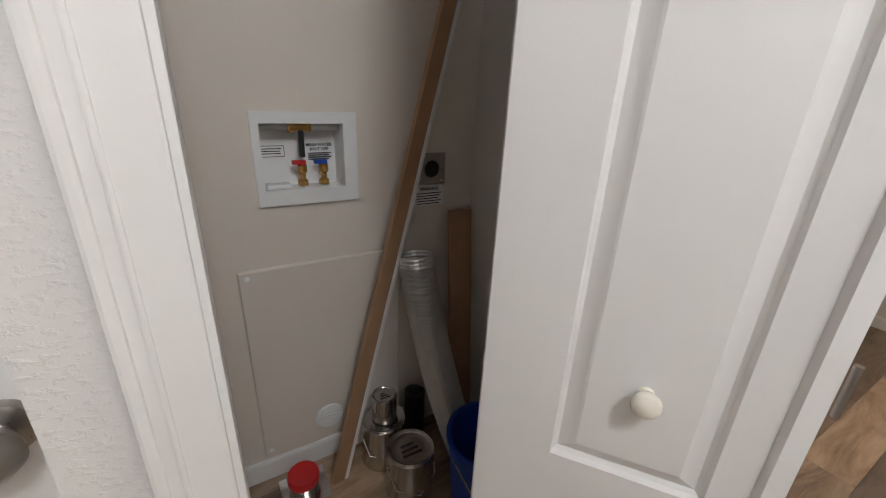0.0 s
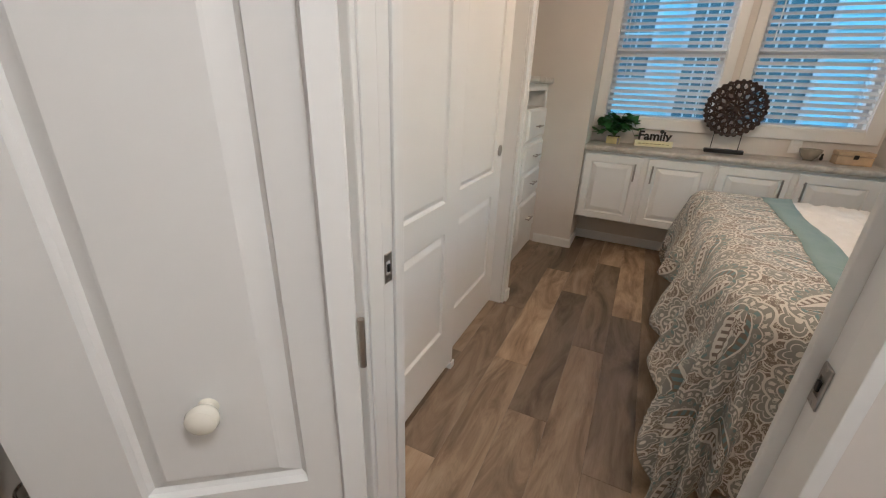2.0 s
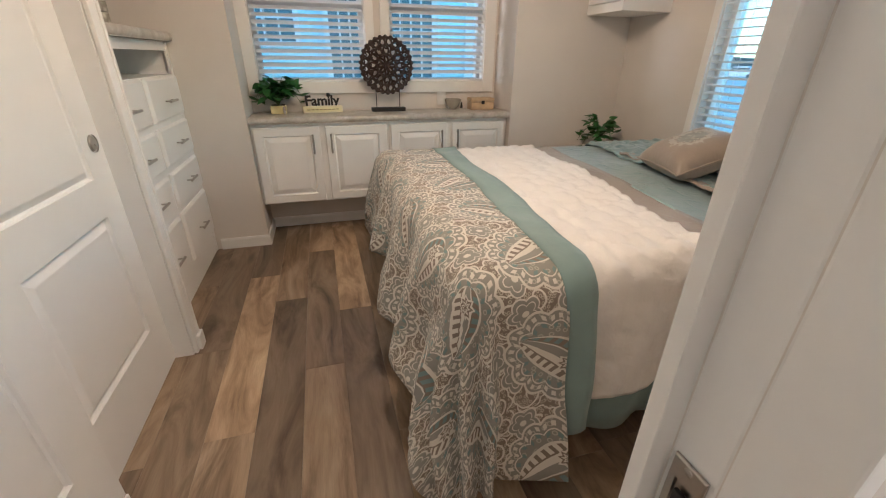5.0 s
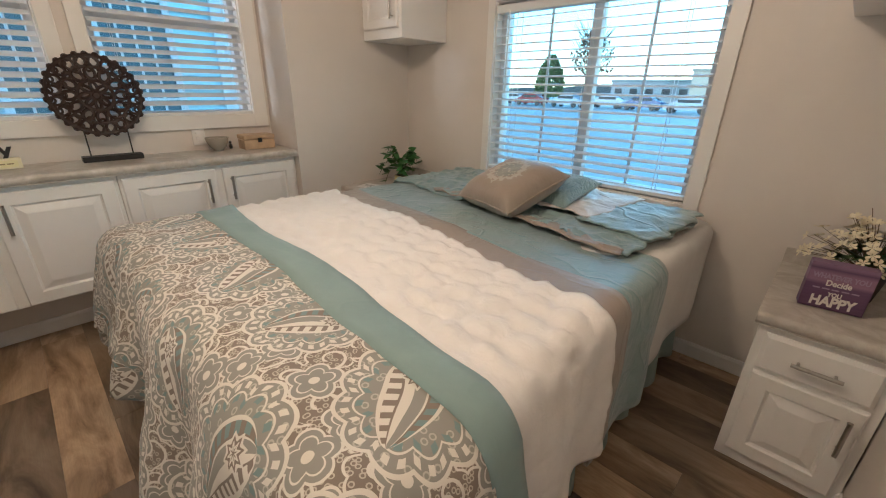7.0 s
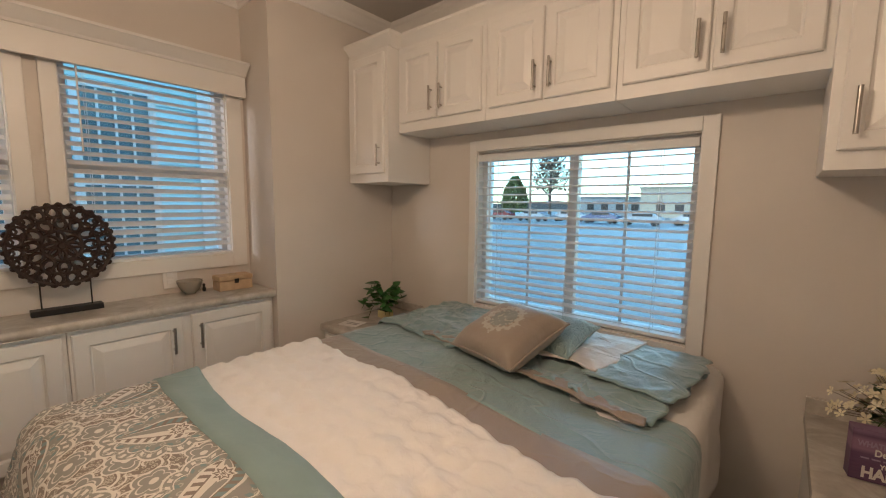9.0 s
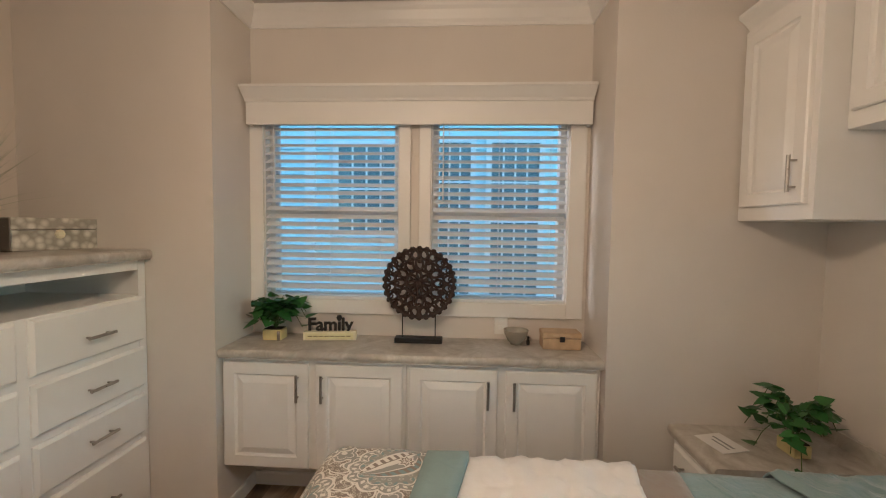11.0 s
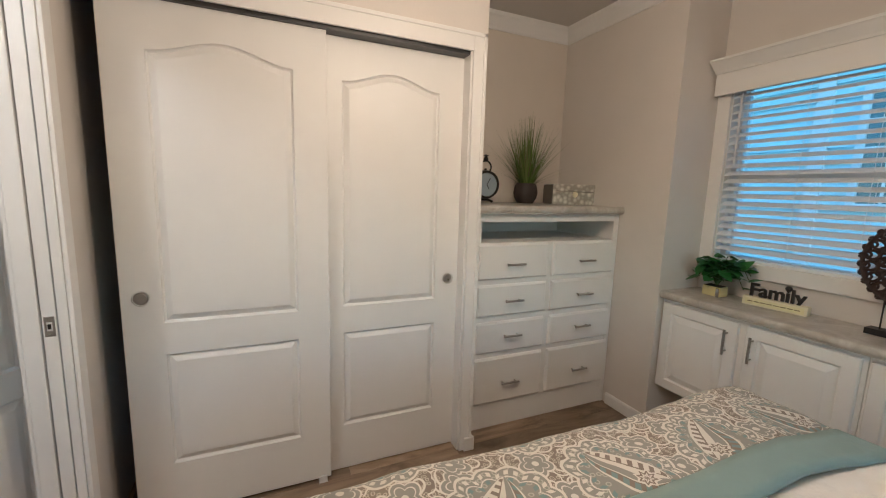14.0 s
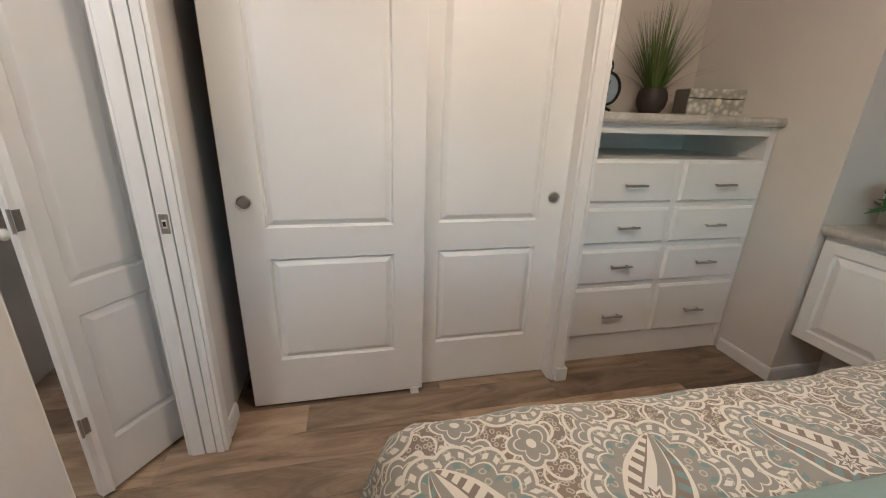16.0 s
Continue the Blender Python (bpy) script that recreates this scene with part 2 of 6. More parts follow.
def panel_slab(w, h, t, panels, profile=RAISED, edge=0.003):
    """A door leaf with raised panels: x from 0 to w, z from 0 to h, its face at y = 0 and its back at y = t."""
    bm = bmesh.new()
    outer = rect(edge, w - edge, edge, h - edge)
    ring = [bm.verts.new((x, 0, z)) for x, z in outer]
    ring1 = [bm.verts.new((x, edge, z)) for x, z in rect(0, w, 0, h)]
    back = [bm.verts.new((x, t, z)) for x, z in rect(0, w, 0, h)]
    edges = [bm.edges.new((ring[i], ring[(i + 1) % 4])) for i in range(4)]
    for a, b in ((ring, ring1), (ring1, back)):
        for i in range(4):
            bm.faces.new((a[i], a[(i + 1) % 4], b[(i + 1) % 4], b[i]))
    bm.faces.new(back)
    for loop in panels:
        loops = []
        for d, depth in profile:
            loops.append([bm.verts.new((x, depth, z)) for x, z in (inset_loop(loop, d) if d else loop)])
        n = len(loop)
        for i in range(n):
            edges.append(bm.edges.new((loops[0][i], loops[0][(i + 1) % n])))
        for a, b in zip(loops, loops[1:]):
            for i in range(n):
                bm.faces.new((a[i], a[(i + 1) % n], b[(i + 1) % n], b[i]))
        bm.faces.new(loops[-1])
    bmesh.ops.triangle_fill(bm, use_beauty=True, use_dissolve=False, edges=edges)
    return bm


def moved(bm, m):
    bmesh.ops.transform(bm, matrix=m, verts=bm.verts[:])
    return bm

# ---- large structure ----
X_HALL, X_ROOM = 1.08, 1.19      # entry wall, hall face and room face
X_SIDE, X_WIN = 3.88, 4.22       # wall beside the window bay, wall in the bay
Y_S, Y_N = -2.475, 0.45          # bedroom's south wall and the closet wall
BAY_S, BAY_N = -1.57, 0.237
CEILING = 2.61
WIN_Z0, WIN_Z1 = 1.05, 2.06

floor = structure("floor", boxes((-1.4, 4.4, -2.7, 1.35, -0.06, -0.004)), DARK, "subfloor under brown wood plank vinyl flooring", "floor")
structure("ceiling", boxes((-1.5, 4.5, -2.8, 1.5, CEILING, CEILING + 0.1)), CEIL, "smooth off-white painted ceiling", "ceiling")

# window wall of the bay, with two openings
G1, G2 = (-0.575, 0.165), (-1.465, -0.745)
bm = boxes((X_WIN, X_WIN + 0.14, BAY_S - 0.3, BAY_N + 0.3, -0.05, WIN_Z0), (X_WIN, X_WIN + 0.14, BAY_S - 0.3, BAY_N + 0.3, WIN_Z1, CEILING),
           (X_WIN, X_WIN + 0.14, G1[1], BAY_N + 0.3, WIN_Z0, WIN_Z1), (X_WIN, X_WIN + 0.14, G2[1], G1[0], WIN_Z0, WIN_Z1), (X_WIN, X_WIN + 0.14, BAY_S - 0.3, G2[0], WIN_Z0, WIN_Z1))
structure("wall_east", bm, WALL, "warm white wall of the window bay", "wall")
structure("wall_bay_north", boxes((X_SIDE, X_WIN, BAY_N, 1.3, -0.05, CEILING)), WALL, "warm white wall return beside the drawers", "wall")
structure("wall_bay_south", boxes((X_SIDE, X_WIN, Y_S, BAY_S, -0.05, CEILING)), WALL, "warm white wall return beside the bed", "wall")
# south wall with the bed window
W2 = (1.945, 3.105, 0.750, 1.69)
bm = boxes((X_HALL, X_WIN + 0.14, Y_S - 0.14, Y_S, -0.05, W2[2]), (X_HALL, X_WIN + 0.14, Y_S - 0.14, Y_S, W2[3], CEILING),
           (X_HALL, W2[0], Y_S - 0.14, Y_S, W2[2], W2[3]), (W2[1], X_WIN + 0.14, Y_S - 0.14, Y_S, W2[2], W2[3]))
structure("wall_south", bm, WALL, "warm white wall behind the bed", "wall")
# closet wall on the north side, and the recess for the drawers
CR, CTOP, X_REC = 2.71, 2.085, 2.786
bm = boxes((CR, X_REC, Y_N, Y_N + 0.10, -0.05, CEILING), (X_ROOM, CR, Y_N, Y_N + 0.10, CTOP, CEILING), (CR + 0.01, X_REC, Y_N + 0.10, 1.2, -0.05, CEILING))
structure("wall_north", bm, WALL, "warm white wall over the sliding closet doors", "wall")
LAUNDRY = paint("cream_laundry_wall_paint", (0.72, 0.655, 0.575), 0.6, 90, 0.2)
structure("wall_back", boxes((-1.4, 0.427, 1.2, 1.3, -0.05, CEILING), (0.657, 4.36, 1.2, 1.3, -0.05, CEILING), (0.427, 0.657, 1.2, 1.3, -0.05, 1.012), (0.427, 0.657, 1.2, 1.3, 1.207, CEILING), (0.40, 0.70, 1.3, 1.33, 1.0, 1.25)), LAUNDRY, "warm white back wall of laundry and closet", "wall")
structure("wall_closet", boxes((1.12, 1.17, 0.46, 1.2, -0.05, CEILING)), WALL, "white partition between laundry and closet", "wall")
# entry wall with the pocket door opening
E0, E1, EH = -0.425, 0.245, 2.05
bm = boxes((X_HALL, X_ROOM, E1 + 0.02, 0.46, -0.05, CEILING), (X_HALL, X_ROOM, E0 - 0.02, E1 + 0.02, EH, CEILING), (X_HALL, X_ROOM, Y_S, E0 - 0.02, -0.05, CEILING))
structure("wall_west", bm, WALL, "warm white wall with the bedroom's pocket door opening", "wall")
# hall: laundry front wall, bathroom side and end walls
LX0, LX1, LY = 0.278, 1.075, 0.412
bm = boxes((0.135, LX0 - 0.02, LY, LY + 0.10, -0.05, CEILING), (LX0 - 0.02, LX1, LY, LY + 0.10, 2.06, CEILING), (LX1, X_HALL + 0.04, LY, LY + 0.06, -0.05, CEILING),
           (0.138, 0.20, LY + 0.10, 1.2, -0.05, CEILING))
structure("wall_laundry", bm, STUCCO, "white textured wall beside the laundry closet", "wall")
structure("wall_hall_south", boxes((-1.4, X_HALL, -1.15, -1.05, -0.05, CEILING)), WALL, "plain hall wall", "wall")
structure("wall_hall_west", boxes((-1.4, -1.3, -1.05, 1.2, -0.05, CEILING)), WALL, "plain hall end wall", "wall")

# baseboards
BASE = [(0, 0), (-0.014, 0), (-0.014, 0.062), (-0.009, 0.075), (0, 0.075)]
bm = bmesh.new()
sweep(bm, BASE, [(X_SIDE, 0.545, 0), (X_SIDE, BAY_N, 0), (X_WIN, BAY_N, 0), (X_WIN, BAY_S, 0), (X_SIDE, BAY_S, 0), (X_SIDE, Y_S, 0), (X_ROOM, Y_S, 0), (X_ROOM, E0 - 0.03, 0)])
sweep(bm, BASE, [(X_ROOM, E1 + 0.08, 0), (X_ROOM, Y_N - 0.004, 0)])
structure("baseboard", bm, TRIM, "white painted baseboard", "baseboard")
bm = bmesh.new()
sweep(bm, [(0, 0), (-0.012, 0), (-0.012, 0.07), (-0.008, 0.08), (0, 0.08)], [(0.2, 1.2, 0), (1.12, 1.2, 0)])
structure("baseboard_laundry", bm, TRIM, "white painted baseboard in the laundry closet", "baseboard")
# crown moulding
CROWN = [(0, 0), (0, -0.105), (-0.009, -0.105), (-0.012, -0.090), (-0.022, -0.076), (-0.038, -0.036), (-0.050, -0.022), (-0.054, -0.010), (-0.054, 0)]
bm = bmesh.new()
sweep(bm, CROWN, [(X_ROOM, Y_N, CEILING), (X_REC, Y_N, CEILING), (X_REC, 1.2, CEILING), (X_SIDE, 1.2, CEILING), (X_SIDE, BAY_N, CEILING), (X_WIN, BAY_N, CEILING),
                  (X_WIN, BAY_S, CEILING), (X_SIDE, BAY_S, CEILING), (X_SIDE, Y_S, CEILING), (X_ROOM, Y_S, CEILING)], closed=True)
structure("trim_crown", bm, TRIM, "white crown moulding round the ceiling", "trim")


# ---- windows ----
def bay_casing():
    bm = bmesh.new()
    x0, x1 = X_WIN - 0.018, X_WIN
    rows = [(G1[1], G1[1] + 0.085, 0.985, WIN_Z1), (G1[0] - 0.062, G1[0], WIN_Z0, WIN_Z1), (G2[1], G2[1] + 0.062, WIN_Z0, WIN_Z1), (G2[0] - 0.085, G2[0], 0.985, WIN_Z1)]
    for y0, y1, z0, z1 in rows:
        box(bm, x0, x1, y0, y1, z0, z1, 0.004)
    box(bm, x0 - 0.002, x1, G2[0], G1[1], 0.985, WIN_Z0 + 0.012, 0.004)
    return bm


def blind_slat_mesh(w, depth=0.05, tilt=24):
    bm = bmesh.new()
    t = radians(tilt)
    top, bot = [], []
    for k in range(5):
        u = (k / 4 - 0.5) * depth
        bow = 0.0022 * (1 - (k / 2 - 1) ** 2)
        for x, store in ((0, top), (w, top)):
            store.append(bm.verts.new((x, u * math.cos(t), u * math.sin(t) + bow)))
        for x, store in ((0, bot), (w, bot)):
            store.append(bm.verts.new((x, u * math.cos(t), u * math.sin(t) + bow - 0.0032)))
    for s in (top, bot):
        for k in range(4):
            bm.faces.new((s[2 * k], s[2 * k + 1], s[2 * k + 3], s[2 * k + 2]))
    for k in (0, 8):
        bm.faces.new((top[k], top[k + 1], bot[k + 1], bot[k]))
    for e in (0, 1):
        bm.faces.new([top[2 * k + e] for k in range(5)] + [bot[2 * k + e] for k in range(4, -1, -1)])
    data = bpy.data.meshes.new("slat")
    bmesh.ops.recalc_face_normals(bm, faces=bm.faces[:])
    bm.to_mesh(data)
    bm.free()
    data.materials.append(BLIND)
    return data


def make_window(name, at, turn, w, h, label, style):
    """A glazed window set into its opening; x across, y outwards, z up from the sill."""
    win = thing(name, at, label, "window", turn=turn)
    win["kind"] = "structure"
    f = 0.035
    part("window_frame", boxes((0, f, 0.055, 0.125, 0, h), (w - f, w, 0.055, 0.125, 0, h), (f, w - f, 0.055, 0.125, 0, f), (f, w - f, 0.055, 0.125, h - f, h), bevel=0.003), VINYL, win)
    part("jamb_lining", boxes((0, 0.005, 0.001, 0.056, 0, h), (w - 0.005, w, 0.001, 0.056, 0, h), (0.005, w - 0.005, 0.001, 0.056, 0, 0.005), (0.005, w - 0.005, 0.001, 0.056, h - 0.005, h)), TRIM, win)
    if style == "hung":
        m = h * 0.49
        part("meeting_rail", boxes((f, w - f, 0.06, 0.105, m - 0.022, m + 0.022), bevel=0.003), VINYL, win)
        panes = [(f, w - f, f, m - 0.022), (f, w - f, m + 0.022, h - f)]
        bars = []
    else:
        panes = [(f, w / 2 - 0.025, f, h - f), (w / 2 + 0.025, w - f, f, h - f)]
        part("meeting_rail", boxes((w / 2 - 0.025, w / 2 + 0.025, 0.06, 0.11, f, h - f), bevel=0.003), VINYL, win)
        bars = [w * 0.27, w * 0.73]
    for x in bars:
        part("muntin", boxes((x - 0.007, x + 0.007, 0.086, 0.092, f, h - f)), VINYL, win)
    for x0, x1, z0, z1 in panes:
        ob = part("pane", boxes((x0, x1, 0.094, 0.098, z0, z1)), GLASS, win, "clear window glass")
        ob.visible_shadow = False
    return win


def make_blind(at, turn, w, h, step, tilt, label, wand=True):
    """A horizontal blind hung from its head rail; x across, y outwards, z down from 0."""
    bl = thing("window_blind", at, label, "blind", "window blinds", turn)
    part("head_rail", boxes((0.008, w - 0.008, -0.03, 0.028, -0.042, -0.002), bevel=0.003), BLIND, bl)
    data = blind_slat_mesh(w - 0.022, 0.05, tilt)
    n = int((h - 0.075) / step)
    for k in range(n):
        ob = new("slat", data)
        ob.parent = bl
        ob.location = (0.011, 0, -0.068 - k * step)
        ob.rotation_euler = (radians(random.uniform(-1.6, 1.6)), 0, 0)
    part("bottom_rail", boxes((0.006, w - 0.006, -0.026, 0.026, -h + 0.004, -h + 0.022), bevel=0.004), BLIND, bl)
    for x in (w * 0.13, w * 0.5, w * 0.87):
        bm = bmesh.new()
        for y in (-0.026, 0.026):
            box(bm, x - 0.001, x + 0.001, y - 0.0008, y + 0.0008, -h + 0.015, -0.04)
        part("ladder_cord", bm, BLIND, bl)
    if wand:
        part("tilt_wand", tube(bmesh.new(), [(w * 0.09, -0.04, -0.03), (w * 0.092, -0.043, -0.45)], 0.004, 6), WHITE_PLASTIC, bl)
    return bl


structure("trim_window_bay", bay_casing(), TRIM, "white painted casing round the paired windows", "trim")
for (a, b), nm in ((G1, "window_1"), (G2, "window_2")):
    make_window(nm, (X_WIN, b, WIN_Z0), -90, b - a, WIN_Z1 - WIN_Z0, "white vinyl single-hung window in the bay", "hung")
    make_blind((X_WIN + 0.012, b, WIN_Z1 - 0.012), -90, b - a, WIN_Z1 - WIN_Z0 - 0.02, 0.0425, 27, "white faux wood blind lowered over the bay window")
make_window("window_3", (W2[1], Y_S, W2[2]), 180, W2[1] - W2[0], W2[3] - W2[2], "white vinyl sliding window with muntins over the bed", "slide")
make_blind((W2[1], Y_S - 0.02, W2[3] - 0.02), 180, W2[1] - W2[0], W2[3] - W2[2] - 0.03, 0.0425, 9, "white faux wood blind with open slats over the bed")
cs = 0.062
structure("trim_window_bed", boxes((W2[0] - cs, W2[0], Y_S, Y_S + 0.018, W2[2] - cs, W2[3] + cs), (W2[1], W2[1] + 0.05, Y_S, Y_S + 0.018, W2[2] - cs, W2[3] + cs),
          (W2[0], W2[1], Y_S, Y_S + 0.018, W2[2] - cs, W2[2]), (W2[0], W2[1], Y_S, Y_S + 0.018, W2[3], W2[3] + cs), bevel=0.003), TRIM, "white painted casing round the bed window", "trim")
# valance over the bay windows
val = thing("window_valance", (X_WIN, BAY_N - 0.012, 1.985), "white painted wooden valance with crown moulding over windows", "valance", turn=-90)
VW = BAY_N - BAY_S - 0.024
part("board", boxes((0, VW, -0.075, -0.055, 0, 0.13), (0, 0.018, -0.055, 0, 0, 0.13), (VW - 0.018, VW, -0.055, 0, 0, 0.13), bevel=0.002), TRIM, val)
part("crown", sweep(bmesh.new(), [(-0.0, 0), (0.012, 0), (0.018, 0.012), (0.045, 0.036), (0.062, 0.052), (0.07, 0.056), (0.07, 0.068), (0, 0.068)], [(VW, -0.075, 0.115), (0, -0.075, 0.115)][::1]), TRIM, val)
part("top_board", boxes((0, VW, -0.075, 0, 0.13, 0.145)), TRIM, val)

# ---- closet doors, casings ----
part_pull = [(0.0, 0.004), (0.020, 0.004), (0.023, 0.001), (0.027, -0.003), (0.029, 0.0), (0.029, 0.004)]


def closet_door(at, w, pull_x, label):
    d = thing("closet_door", at, label, "door", "sliding closet doors")
    h, m = 2.052, 0.135
    part("door_leaf", panel_slab(w, h, 0.032, [rect(m, w - m, 0.235, 0.715), arched(m, w - m, 0.845, 1.925, 0.055)], SHALLOW), DOOR, d)
    part("finger_pull", lathe(bmesh.new(), part_pull, 28, Matrix.Translation((pull_x, -0.001, 0.95)) @ Matrix.Rotation(radians(90), 4, "X")), NICKEL, d, "round brushed nickel finger pull", True)
    return d


closet_door((1.262, 0.478, 0.012), 0.772, 0.066, "white two-panel sliding closet door with arched top panel")
closet_door((1.968, 0.522, 0.004), 0.74, 0.674, "white two-panel sliding closet door hung on the rear track")
bm = boxes((CR - 0.012, CR, Y_N + 0.001, Y_N + 0.099, 0, CTOP), (X_ROOM, CR, Y_N - 0.002, Y_N + 0.10, CTOP - 0.002, CTOP + 0.010))
box(bm, CR - 0.004, CR + 0.062, Y_N - 0.016, Y_N, 0.0, CTOP + 0.066, 0.004)
box(bm, CR + 0.046, CR + 0.064, Y_N - 0.022, Y_N, 0.0, CTOP + 0.066, 0.003)
box(bm, X_ROOM, CR - 0.004, Y_N - 0.016, Y_N, CTOP - 0.018, CTOP + 0.062, 0.004)
box(bm, X_ROOM, CR + 0.064, Y_N - 0.022, Y_N, CTOP + 0.048, CTOP + 0.066, 0.003)
structure("trim_closet", bm, TRIM, "white painted casing round the closet opening", "trim")
structure("closet_track", boxes((X_ROOM + 0.01, CR, Y_N + 0.008, Y_N + 0.095, CTOP - 0.03, CTOP - 0.003)), simple("dark_steel_track", (0.08, 0.08, 0.08), 0.4, 0.8), "dark metal sliding door track", "track")
structure("trim_plinth", boxes((CR + 0.02, CR + 0.080, Y_N - 0.03, Y_N, 0, 0.075), bevel=0.004), TRIM, "white painted plinth block", "trim")
guide = thing("door_guide", (1.995, 0.47, 0.0), "white plastic sliding door guide on the floor", "door guide")
part("guide_base", boxes((-0.02, 0.02, -0.012, 0.06, 0, 0.006), bevel=0.001), WHITE_PLASTIC, guide)
part("guide_fin", boxes((-0.018, 0.018, -0.012, -0.004, 0.006, 0.035), bevel=0.002), WHITE_PLASTIC, guide)

# entry: split jamb, casings, pocket door, strike
bm = bmesh.new()
XD = 1.1445                      # centre of the pocket door
for x0, x1 in ((X_HALL - 0.004, XD - 0.023), (XD + 0.023, X_ROOM + 0.004)):
    box(bm, x0, x1, E1, E1 + 0.022, 0, EH, 0.003)
    box(bm, x0, x1, E0, E1, EH - 0.02, EH, 0.003)
for x0, x1, y in ((X_HALL - 0.004, XD - 0.0195, E0 - 0.018), (XD + 0.0195, X_ROOM - 0.012, E0)):
    box(bm, x0, x1, E0 - 0.036, y, 0, EH, 0.002)
box(bm, XD - 0.018, XD + 0.018, E1 + 0.004, E1 + 0.024, 0, EH, 0.002)
for x0, x1 in ((X_HALL - 0.018, X_HALL - 0.004), (X_ROOM + 0.004, X_ROOM + 0.018)):
    box(bm, x0, x1, E1 + 0.004, E1 + 0.06, 0, EH + 0.06, 0.004)
    box(bm, x0, x1, E0 - 0.004, E1 + 0.004, EH + 0.004, EH + 0.06, 0.004)
structure("trim_entry", bm, TRIM, "white painted split jamb and casing of the bedroom entry", "trim")


def latch_plate(parent, m, name, label):
    bm = panel_slab(0.027, 0.066, 0.003, [rect(0.006, 0.021, 0.018, 0.048)], ((0, 0), (0.0005, 0.0025)), 0.001)
    part(name, moved(bm, m @ Matrix.Translation((-0.0135, 0, -0.033))), NICKEL, parent, label)
    for z in (-0.028, 0.028):
        part("screw", lathe(bmesh.new(), [(0, 0.0012), (0.003, 0.0008), (0.0035, 0)], 10, m @ Matrix.Translation((0, 0.0, z)) @ Matrix.Rotation(radians(90), 4, "X")), NICKEL, parent)
    part("bolt", moved(boxes((-0.004, 0.004, -0.003, 0.001, -0.008, 0.008), bevel=0.001), m), BLACK, parent)


sp = thing("strike_plate", (XD, E1 + 0.003, 0.948), "brushed nickel strike plate on the entry jamb", "strike plate")
latch_plate(sp, Matrix.Identity(4), "plate", "")
pd = thing("pocket_door", (XD, E0 - 0.0235, 0.012), "white pocket door slid into its wall pocket", "door")
part("door_leaf", boxes((-0.0185, 0.0185, -0.70, 0.004, 0, 2.0), bevel=0.002), DOOR, pd)
latch_plate(pd, Matrix.Translation((0, 0.0075, 0.925)) @ Matrix.Rotation(radians(180), 4, "Z"), "latch_plate", "brushed nickel latch plate")


# ---- built-in cabinets ----
def bar_handle(parent, m, length):
    """A round bar pull on two posts, along local z, standing off towards -y."""
    h = part("handle", tube(bmesh.new(), [m @ Vector((0, -0.028, -length / 2)), m @ Vector((0, -0.028, length / 2))], 0.0065, 10), NICKEL, parent, "brushed nickel bar pull", True)
    for z in (-length * 0.36, length * 0.36):
        part("post", tube(bmesh.new(), [m @ Vector((0, 0.0, z)), m @ Vector((0, -0.028, z))], 0.0042, 8), NICKEL, h, smooth=True)


def cab_door(parent, x0, z0, w, h, handle_side, handle_z, y=0.0, frame_w=0.055, inset=0.032):
    d = part("door", moved(panel_slab(w, h, 0.019, [rect(frame_w, w - frame_w, frame_w, h - frame_w)], edge=0.005), Matrix.Translation((x0, y - 0.019, z0))), CABINET, parent)
    hx = x0 + (inset if handle_side < 0 else w - inset)
    if handle_side:
        bar_handle(d, Matrix.Translation((hx, y - 0.019, handle_z)), 0.13)
    return d


def drawer(parent, x0, z0, w, h, pull_z, handle=0.12):
    bm = panel_slab(w, h, 0.019, [], edge=0.011)
    d = part("drawer_front", moved(bm, Matrix.Translation((x0, -0.019, z0))), CABINET, parent)
    bar_handle(d, Matrix.Translation((x0 + w / 2, -0.019, pull_z)) @ Matrix.Rotation(radians(90), 4, "Y"), handle)


def counter(bm, x0, x1, y0, y1, z0, z1, r=0.016):
    """A worktop whose front edge at y0 is rounded."""
    prof = [(y1, z0), (y0 + r * 0.4, z0)] + [(y0 + r - r * math.cos(a), (z0 + z1) / 2 + (z1 - z0) / 2 * math.sin(a)) for a in [radians(-60 + 15 * k) for k in range(11)]] + [(y1, z1)]
    rings = [[bm.verts.new((x, y, z)) for y, z in prof] for x in (x0, x1)]
    n = len(prof)
    for i in range(n):
        bm.faces.new((rings[0][i], rings[0][(i + 1) % n], rings[1][(i + 1) % n], rings[1][i]))
    bm.faces.new(rings[0][::-1])
    bm.faces.new(rings[1])
    return bm


# low cabinets under the bay window: two double units hung above the floor
half = (BAY_N - BAY_S - 0.008) / 2
for k in range(2):
    unit = thing("base_cabinet", (3.93, BAY_N - 0.004 - k * half, 0.28), "white two-door cabinet hung under the window counter", "cabinet", "window bay cabinets", -90)
    part("body", boxes((0.0, half - 0.002, 0, 0.288, 0, 0.54), bevel=0.002), CABINET, unit)
    dw = (half - 0.066) / 2
    cab_door(unit, 0.011, 0.006, dw, 0.515, 1, 0.41, inset=0.046)
    cab_door(unit, half - 0.018 - dw, 0.006, dw, 0.515, -1, 0.41, inset=0.036)
ct = thing("counter", (3.90, BAY_N - 0.002, 0.82), "grey marbled laminate counter in the window bay", "counter", turn=-90)
part("top", counter(bmesh.new(), 0.0, BAY_N - BAY_S - 0.004, -0.012, 0.318, 0.004, 0.045), COUNTER, ct, smooth=True)

